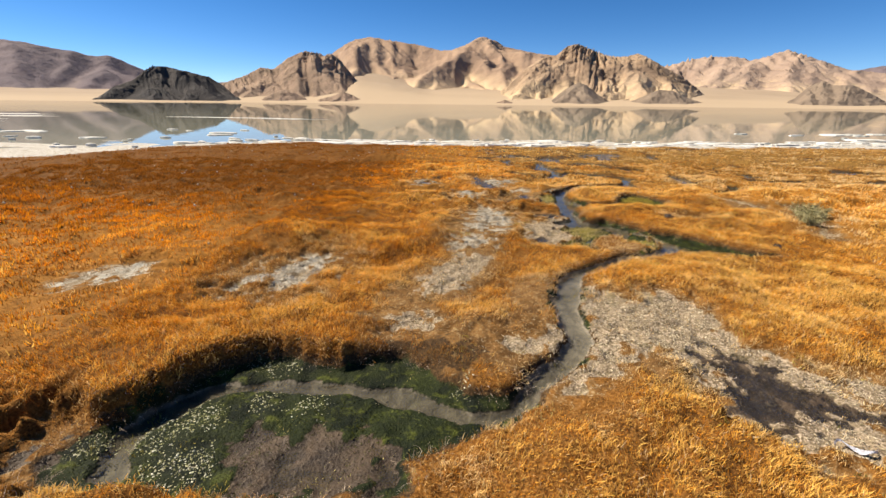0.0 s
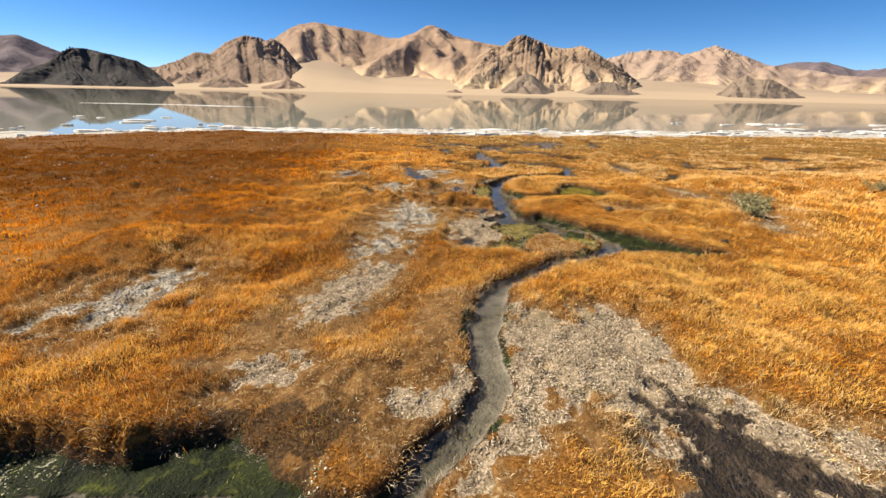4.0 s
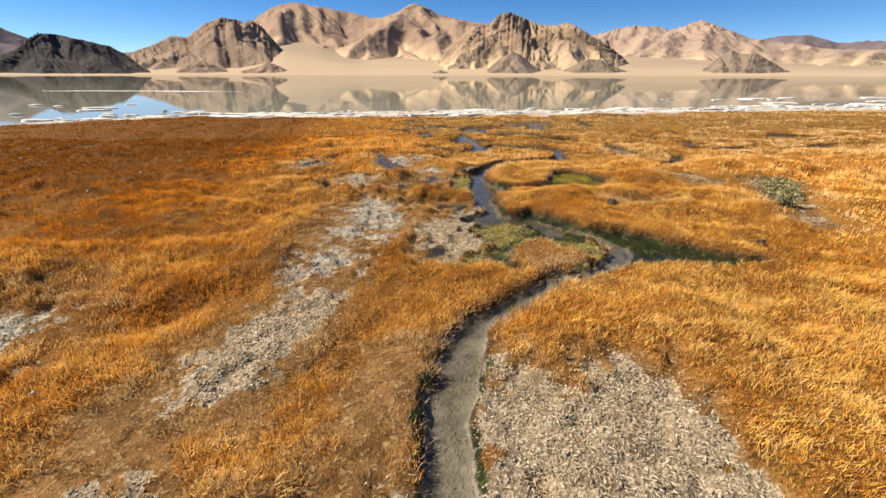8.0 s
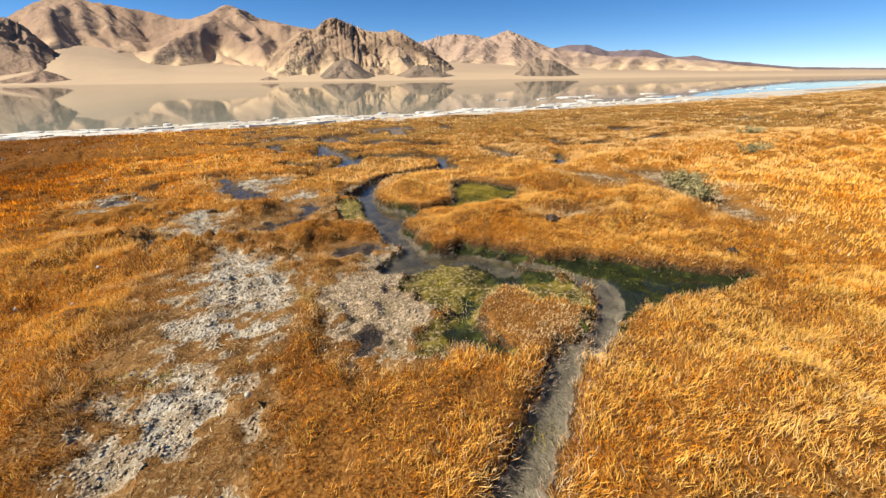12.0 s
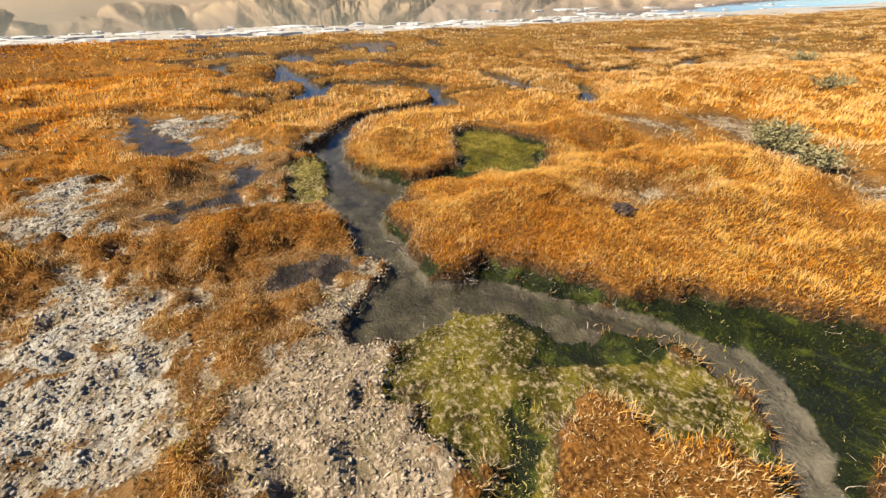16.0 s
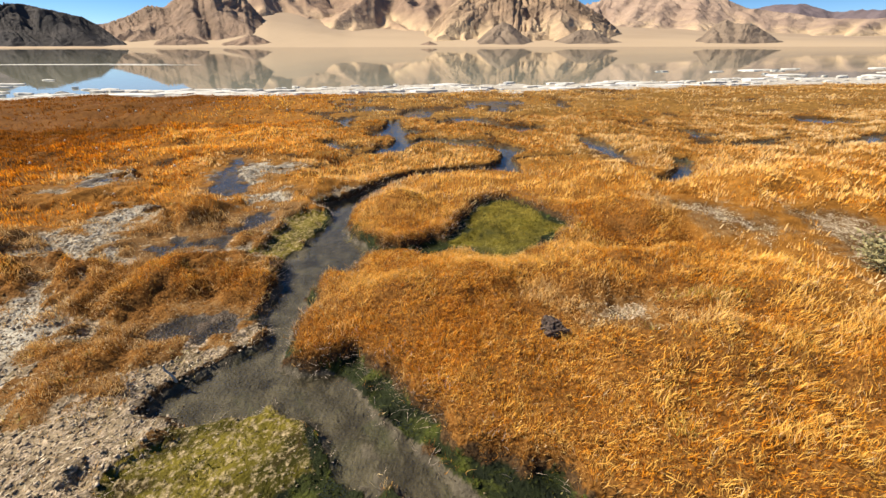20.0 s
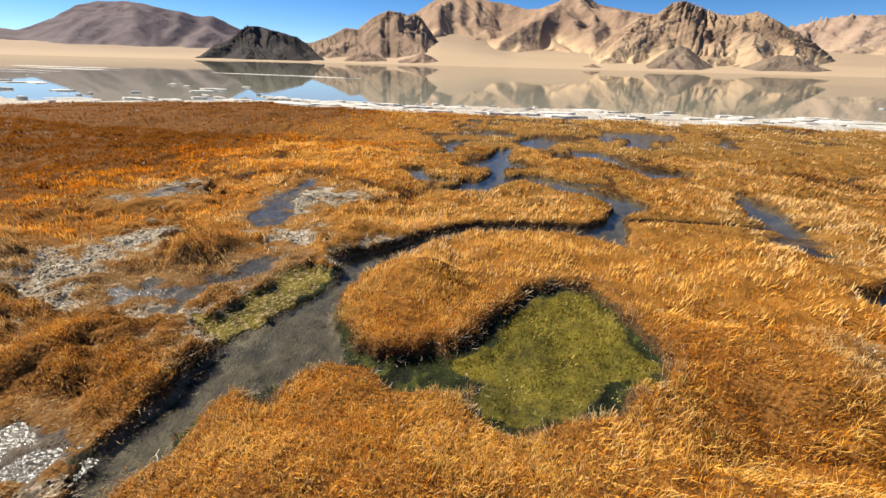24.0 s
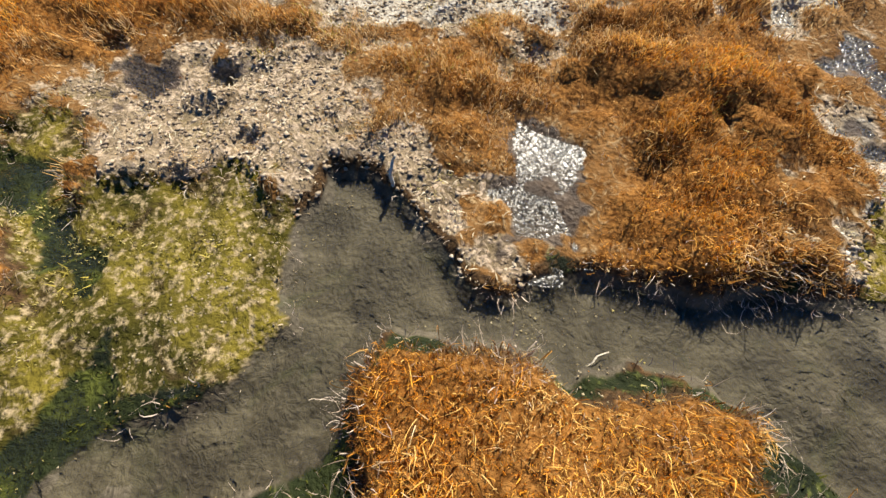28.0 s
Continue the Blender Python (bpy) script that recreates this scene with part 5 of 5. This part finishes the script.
litter("straw_litter", "short bits of bleached straw on the bare mud", 520000, 41)


# ---- loose clods of dry mud and salt ----
def clods(name, label, kind, count, size, mat, seed, many=12):
    rng = np.random.default_rng(seed)
    x, y = rng.uniform(-2.2, 4.6, count * many), rng.uniform(0.9, 10.2, count * many)
    z, kinds, bare, d = survey(x, y)
    if kind in ("froth", "crumb"):            # loose heaps along their own chains
        heap = d[kind] + 0.10 * fbm(x * 9, y * 9, 3, seed)
        keep = np.nonzero(heap < rng.uniform(-0.09, 0.07, len(x)))[0][:count]
    elif kind == "rim":                         # crumbs along the edges of moss and brook
        rim = np.minimum(np.abs(d["moss"] + 0.05), np.abs(d["bed"])) + 0.06 * fbm(x * 5, y * 5, 3, seed)
        keep = np.nonzero((rim < rng.uniform(-0.02, 0.05, len(x))) & (z > -0.06))[0][:count]
    else:
        keep = np.nonzero((d["wet"] > 0.03) & (kinds[kind] > rng.uniform(0.25, 0.9, len(x))) & (bare > 0.0))[0][:count]
    p = np.stack([x, y, z], -1)[keep]
    m = len(p)
    s = size * rng.uniform(0.35, 1.75, m) ** 1.8
    turn = rng.uniform(0, 6.28, m)
    ring = turn[:, None] + np.arange(4) * 1.571 + rng.uniform(-0.5, 0.5, (m, 4))
    far = s[:, None] * rng.uniform(0.6, 1.3, (m, 4))
    rim = p[:, None, :] + np.stack([np.cos(ring) * far, np.sin(ring) * far, s[:, None] * rng.uniform(-0.15, 0.25, (m, 4))], -1)
    top = p + np.stack([rng.normal(0, 0.25, m) * s, rng.normal(0, 0.25, m) * s, s * rng.uniform(0.15, 0.7, m)], -1)
    base = p - np.stack([0 * s, 0 * s, s * 0.6], -1)
    co = np.concatenate([rim, top[:, None], base[:, None]], 1).reshape(-1, 3)
    i = np.arange(m)[:, None] * 6
    faces = np.concatenate([i + t for t in ((0, 1, 4), (1, 2, 4), (2, 3, 4), (3, 0, 4), (1, 0, 5), (2, 1, 5), (3, 2, 5), (0, 3, 5))], 0)
    me = raw_mesh(name, co, faces, False)
    put_attr(me, "tone", np.repeat(rng.uniform(0, 1, m), 6))
    me.materials.append(mat)
    return tagged(new(name, me), label, "soil", kind="stuff")


def clod_material(name, dark, mid_c, light):
    n = Nodes(name)
    col = n.ramp(n.attr("tone"), (0.0, dark), (0.45, mid_c), (1.0, light))
    col = n.mix(n.ramp(n.noise(3.0, 4), (0.4, 0.0), (0.65, 0.6)), col, dark)
    return n.done(col, 0.95, n.bump(n.noise(180, 3), 0.5, 0.004), spec=0.15)


M_CLOD = clod_material("mud_clod", (0.17, 0.125, 0.080), (0.34, 0.262, 0.175), (0.54, 0.44, 0.315))
M_SALTCLOD = clod_material("salt_clod", (0.20, 0.165, 0.12), (0.40, 0.365, 0.31), (0.58, 0.55, 0.49))
clods("mud_clods", "crumbled brown clods of dried mud", "mud", 30000, 0.0044, M_CLOD, 5)
M_RIMCLOD = clod_material("pinkish_crumb", (0.14, 0.105, 0.06), (0.30, 0.235, 0.13), (0.50, 0.42, 0.27))
clods("rim_crumbs", "pinkish-beige crumbs of dried mud along moss and brook", "rim", 6000, 0.0019, M_RIMCLOD, 16)
M_FROTH = clod_material("cream_froth", (0.20, 0.19, 0.07), (0.44, 0.41, 0.22), (0.76, 0.73, 0.60))
clods("alga_froth", "cream and yellow-green crumbs of dried water weed", "froth", 22000, 0.0030, M_FROTH, 26, 30)
clods("mud_crumbs", "whitish-beige crumbs on moss beside the brook", "crumb", 16000, 0.0018, M_RIMCLOD, 36, 25)
clods("salt_clods", "crumbled whitish lumps of salt crust", "white", 9000, 0.005, M_SALTCLOD, 6)


# ---- short growth on the wet flats ----
def turf(name, label, kind, per_m2, height, mat, seed):
    rng = np.random.default_rng(seed)
    x0, x1, y0, y1, res = -2.2, 4.8, 0.9, 8.9, 0.03
    gx, gy = np.meshgrid(np.arange(x0, x1 + res, res), np.arange(y0, y1 + res, res))
    z, kinds, bare, d = survey(gx, gy)
    n = int((x1 - x0) * (y1 - y0) * per_m2)
    x, y = rng.uniform(x0, x1, n), rng.uniform(y0, y1, n)
    clump = 0.6 * fbm(x * 9, y * 9, 3, seed) + 1.3 * fbm(x * 2.8, y * 2.8, 3, seed + 1)
    keep = bilinear(kinds[kind] * (1 - kinds["bed"]), (x0, y0), res, x, y) > rng.uniform(0.35, 1.0, n) - 0.5 * clump
    x, y, clump = x[keep], y[keep], clump[keep]
    m = len(x)
    h = height * rng.uniform(0.5, 1.6, m) * (1 + clump)
    way, bend = rng.uniform(0, 6.28, m), rng.uniform(0.2, 1.3, m) * h
    root = np.stack([x, y, bilinear(z, (x0, y0), res, x, y) - 0.003], -1)
    co, faces, t, tn = blades(root, h, 0.0045 * rng.uniform(0.6, 1.5, m), np.stack([np.cos(way) * bend, np.sin(way) * bend], -1), np.clip(0.42 + 1.5 * clump + rng.normal(0, 0.22, m), 0, 1), 0, rng)
    me = raw_mesh(name, co, faces, False)
    put_attr(me, "tone", tn)
    put_attr(me, "tip", t)
    me.materials.append(mat)
    return tagged(new(name, me), label, "moss", kind="stuff")


M_MOSS = turf_material("olive_moss", (0.022, 0.019, 0.003), (0.150, 0.122, 0.015), (0.48, 0.40, 0.15))
M_ALGA = turf_material("green_alga", (0.0015, 0.003, 0.0006), (0.007, 0.010, 0.001), (0.060, 0.064, 0.007))
M_POOLWEED = turf_material("pool_weed", (0.055, 0.048, 0.006), (0.20, 0.155, 0.018), (0.38, 0.30, 0.06))
turf("moss_turf", "olive and yellow moss on the wet flat", "moss", 11000, 0.007, M_MOSS, 7)
turf("alga_turf", "dark and bright green water weed along the brook", "alga", 5000, 0.009, M_ALGA, 8)
turf("pool_turf", "yellow-green weed filling the round pool", "pool", 18000, 0.012, M_POOLWEED, 9)


# ---- salt slabs on the shore ----
M_SALT = clod_material("salt_slab", (0.40, 0.36, 0.30), (0.64, 0.61, 0.55), (0.76, 0.74, 0.70))


def slab_mesh(seed):
    rng = random.Random(seed)
    bm = bmesh.new()
    n = 12
    rim, low = [], []
    for k in range(n):
        a = 2 * math.pi * k / n
        r = 0.5 * rng.uniform(0.6, 1.15)
        rim.append(bm.verts.new((r * math.cos(a), r * math.sin(a) * 0.7, rng.uniform(0.035, 0.06))))
        low.append(bm.verts.new((r * 1.08 * math.cos(a), r * 1.08 * math.sin(a) * 0.7, -0.04)))
    top = bm.verts.new((rng.uniform(-0.1, 0.1), rng.uniform(-0.1, 0.1), rng.uniform(0.05, 0.085)))
    for k in range(n):
        j = (k + 1) % n
        bm.faces.new((rim[k], rim[j], top))
        bm.faces.new((low[k], low[j], rim[j], rim[k]))
    me = bpy.data.meshes.new("salt_slab")
    bm.to_mesh(me)
    bm.free()
    put_attr(me, "tone", np.array([rng.random() for _ in me.vertices]))
    me.materials.append(M_SALT)
    return me


def salt_slabs():
    rng = random.Random(12)
    kinds = [slab_mesh(k) for k in range(9)]
    for k in range(290):
        west, east = k % 3 == 0, k % 8 == 1
        x = rng.uniform(-42, -9) if west else rng.uniform(16, 78) if east else rng.uniform(-12, 34)
        yg, yw = float(grass_end(np.array(x))), float(water_edge(np.array(x)))
        y = rng.uniform(yw - 1.5, yw + 9) if east else rng.uniform(yg + 0.3, yw + (2 if west else -0.3))
        z = float(shore_base(np.array([x]), np.array([y]))[0])
        ob = new("salt_slab", kinds[k % 9])
        s = (0.25 + 1.3 * rng.random() ** 2.5) * (1.8 if east else 1.0)
        ob.matrix_world = Matrix.LocRotScale((x, y, max(z, -0.46)), Euler((0, 0, rng.uniform(-0.5, 0.5))), (s * rng.uniform(0.9, 1.9), s * 0.8, rng.uniform(0.8, 1.6)))
        tagged(ob, "white flat slab of salt crust on the lake shore", "salt slab", "salt slabs on the shore")


def salt_bars():
    """Long low bars of salt that just clear the lake."""
    rng = random.Random(31)
    for k, (x, y, long, wide) in enumerate(((-31, 60, 12, 1.6), (-20.5, 57, 5, 0.9), (-62, 58, 9, 4.5), (-72, 66, 12, 5.0), (-57, 49, 6, 1.4), (-50, 44, 5, 1.0))):
        ob = new("salt_bar", slab_mesh(40 + k))
        ob.matrix_world = Matrix.LocRotScale((x, y, -0.47), Euler((0, 0, rng.uniform(-0.1, 0.1))), (long * 2, wide, 0.8))
        tagged(ob, "long low white bar of salt in the shallow lake", "salt bar", "salt bars in the lake")


salt_slabs()
salt_bars()


# ---- single things ----
def lump(bm, at, size, rng, rough=0.25, seg=2):
    """A rough rounded clod added to bm."""
    got = bmesh.ops.create_icosphere(bm, subdivisions=seg, radius=1.0)["verts"]
    off = Vector((rng.uniform(0, 50), rng.uniform(0, 50), rng.uniform(0, 50)))
    for v in got:
        k = 1 + rough * noise.noise(v.co * 1.7 + off) + 0.5 * rough * noise.noise(v.co * 4.5 + off)
        v.co = Vector((v.co.x * size[0], v.co.y * size[1], v.co.z * size[2])) * k + Vector(at)


def plain(name, c1, c2, scale, rough=0.9, bump=0.5, dist=0.01):
    n = Nodes(name)
    f = n.noise(scale, 5, 0.65)
    return n.done(n.mix(n.ramp(f, (0.35, 0.0), (0.65, 1.0)), c1, c2), rough, n.bump(n.noise(scale * 4, 4), bump, dist))


M_DUNG = plain("dung", (0.022, 0.013, 0.009), (0.10, 0.062, 0.042), 30, 0.7)


def ground_z(x, y):
    return float(survey(np.array([x]), np.array([y]))[0][0])


def dung_pile(x, y, size, n, seed, label):
    rng = random.Random(seed)
    z = ground_z(x, y)
    base = new("dung_pile")
    base.matrix_world = Matrix.Translation((x, y, z))
    tagged(base, label, "dung", "dung on the sedge")
    for k in range(n):
        a = 6.28 * k / n + rng.uniform(-0.4, 0.4)
        r = size * (0.0 if k == 0 else rng.uniform(0.45, 0.7))
        bm = bmesh.new()
        w = size * rng.uniform(0.34, 0.5)
        lump(bm, (r * math.cos(a), r * math.sin(a), 0.014 + (0.6 * w if k == 0 else 0) + w * 0.3), (w, w * rng.uniform(0.7, 1), w * rng.uniform(0.6, 0.9)), rng, 0.9, 3)
        part("dung_clod", bm, M_DUNG, base)


dung_pile(3.53, 6.24, 0.066, 7, 1, "dark brown pile of dried dung clods on golden sedge")
# added clods that stand in for a dark rusty hole in the sedge
dung_pile(3.31, 4.14, 0.038, 4, 2, "small dark heap of clods in the sedge")
dung_pile(4.35, 5.05, 0.045, 4, 3, "small dark heap of clods in the sedge")

M_TWIG = plain("shrub_twig", (0.10, 0.085, 0.065), (0.22, 0.19, 0.14), 40)
M_LEAF = plain("shrub_leaf", (0.20, 0.18, 0.075), (0.42, 0.36, 0.17), 9)


def shrub(x, y, width, height, stems, seed, label):
    rng = random.Random(seed)
    base = new("shrub")
    base.matrix_world = Matrix.Translation((x, y, ground_z(x, y)))
    tagged(base, label, "shrub", "grey-green shrubs on the marsh")
    leaves = bmesh.new()
    for k in range(stems):
        a, out = rng.uniform(0, 6.28), width * 0.5 * rng.uniform(0.2, 1.0)
        tip = Vector((out * math.cos(a), out * math.sin(a) * 0.75, height * rng.uniform(0.55, 1.0)))
        root = Vector((0.25 * tip.x, 0.25 * tip.y, -0.02))
        bm = bmesh.new()
        rings = []
        for q in range(5):
            t = q / 4
            p = root.lerp(tip, t) + Vector((0.02 * math.sin(5 * t + k), 0.02 * math.cos(4 * t + k), 0.05 * height * math.sin(3 * t)))
            rings.append([bm.verts.new(p + Vector((math.cos(w), math.sin(w), 0)) * 0.004 * (1.15 - t)) for w in (0, 2.1, 4.2)])
        for r0, r1 in zip(rings, rings[1:]):
            for w in range(3):
                bm.faces.new((r0[w], r0[(w + 1) % 3], r1[(w + 1) % 3], r1[w]))
        part("stem", bm, M_TWIG, base)
        for _ in range(80):
            t = rng.uniform(0.25, 1.05)
            p = root.lerp(tip, t) + Vector((rng.gauss(0, 0.03), rng.gauss(0, 0.03), rng.gauss(0, 0.02)))
            d = Vector((rng.gauss(0, 1), rng.gauss(0, 1), rng.gauss(0.5, 0.7))).normalized() * rng.uniform(0.02, 0.045)
            s = d.cross(Vector((rng.gauss(0, 1), rng.gauss(0, 1), rng.gauss(0, 1)))).normalized() * 0.0075
            leaves.faces.new([leaves.verts.new(q) for q in (p, p + d * 0.5 + s, p + d, p + d * 0.5 - s)])
    part("foliage", leaves, M_LEAF, base, "small grey-green leaves")


shrub(5.95, 6.60, 0.62, 0.22, 30, 4, "grey-green scrubby bush standing in golden sedge")
shrub(5.55, 6.15, 0.45, 0.16, 14, 5, "low grey-green scrub beside the bare trail")
shrub(9.2, 7.6, 0.7, 0.18, 14, 6, "low grey-green scrub in the far sedge")
shrub(12.5, 9.5, 0.9, 0.2, 14, 7, "low grey-green scrub in the far sedge")


# ---- small scraps ----
M_PALE = plain("bleached_twig", (0.42, 0.36, 0.26), (0.62, 0.56, 0.45), 60)
M_SCRAP = plain("faded_plastic", (0.62, 0.62, 0.68), (0.74, 0.74, 0.80), 25, 0.35, 0.3, 0.004)


def bent_rod(name, points, radius, mat, label, category):
    """A thin crooked rod through points."""
    bm = bmesh.new()
    rings = []
    for k, p in enumerate(points):
        r = radius * (1.1 - 0.7 * k / len(points))
        rings.append([bm.verts.new(Vector(p) + Vector((math.cos(w), math.sin(w), 0.4 * math.sin(2 * w))) * r) for w in np.arange(6) * math.pi / 3])
    for r0, r1 in zip(rings, rings[1:]):
        for w in range(6):
            bm.faces.new((r0[w], r0[(w + 1) % 6], r1[(w + 1) % 6], r1[w]))
    bm.faces.new(rings[0])
    bm.faces.new(rings[-1])
    bmesh.ops.recalc_face_normals(bm, faces=bm.faces)
    me = bpy.data.meshes.new(name)
    bm.to_mesh(me)
    bm.free()
    me.materials.append(mat)
    return tagged(new(name, me), label, category)


tz = ground_z(1.83, 6.24)
bent_rod("twig", [(1.83, 6.24, tz - 0.015), (1.825, 6.235, tz + 0.03), (1.80, 6.24, tz + 0.055), (1.795, 6.25, tz + 0.075)], 0.006, M_PALE, "bleached twig stuck in mud by the brook", "twig")
tz = ground_z(2.12, 7.0)
bent_rod("twig", [(2.29, 6.76, tz - 0.005), (2.27, 6.79, tz + 0.008), (2.255, 6.80, tz + 0.012), (2.24, 6.83, tz + 0.004)], 0.0025, M_PALE, "bleached twig lying at the brook bank", "twig")


def scrap(x, y):
    """A crumpled strip of faded plastic in the sedge."""
    bm = bmesh.new()
    z = ground_z(x, y) + 0.03
    rows = []
    for k in range(14):
        t = k / 13
        c = Vector((x - 0.10 + 0.20 * t, y + 0.03 * math.sin(7 * t) - 0.05 * t, z + 0.012 * math.sin(11 * t)))
        w = 0.008 + 0.02 * math.exp(-((t - 0.45) / 0.15) ** 2)
        rows.append([bm.verts.new(c + Vector((0, -w, 0.004 * math.sin(5 * k)))), bm.verts.new(c + Vector((0, 0, 0.01))), bm.verts.new(c + Vector((0.01, w, -0.004)))])
    for r0, r1 in zip(rows, rows[1:]):
        for w in range(2):
            bm.faces.new((r0[w], r0[w + 1], r1[w + 1], r1[w]))
    bmesh.ops.solidify(bm, geom=bm.faces[:], thickness=0.002)
    me = bpy.data.meshes.new("plastic_scrap")
    bm.to_mesh(me)
    bm.free()
    me.materials.append(M_SCRAP)
    return tagged(new("plastic_scrap", me), "crumpled whitish plastic strip lying in dry sedge", "litter")


scrap(2.43, 1.73)


def fluff():
    """Tufts of pale seed fluff caught on the western sedge."""
    rng = np.random.default_rng(15)
    n = 130
    x, y = rng.uniform(-11, 1.5, n), rng.uniform(3.5, 19, n)
    z, _, bare, _ = survey(x, y)
    co, faces = [], []
    for k in range(n):
        if bare[k] < 0.1:
            continue
        s = rng.uniform(0.010, 0.022) * (1 + 0.05 * y[k])
        c = np.array([x[k], y[k], z[k] + 0.05])
        i = len(co)
        co += [c + s * np.array(v) * rng.uniform(0.6, 1.3) for v in ((1, 0, 0), (-0.6, 0.8, 0), (-0.5, -0.9, 0.1), (0, 0.1, 0.9), (0, 0, -0.7))]
        faces += [(i, i + 1, i + 3), (i + 1, i + 2, i + 3), (i + 2, i, i + 3), (i + 1, i, i + 4), (i + 2, i + 1, i + 4), (i, i + 2, i + 4)]
    me = raw_mesh("seed_fluff", np.array(co), np.array(faces), False)
    me.materials.append(M_PALE)
    return tagged(new("seed_fluff", me), "pale tufts of seed fluff caught on the sedge", "fluff", kind="stuff")


fluff()
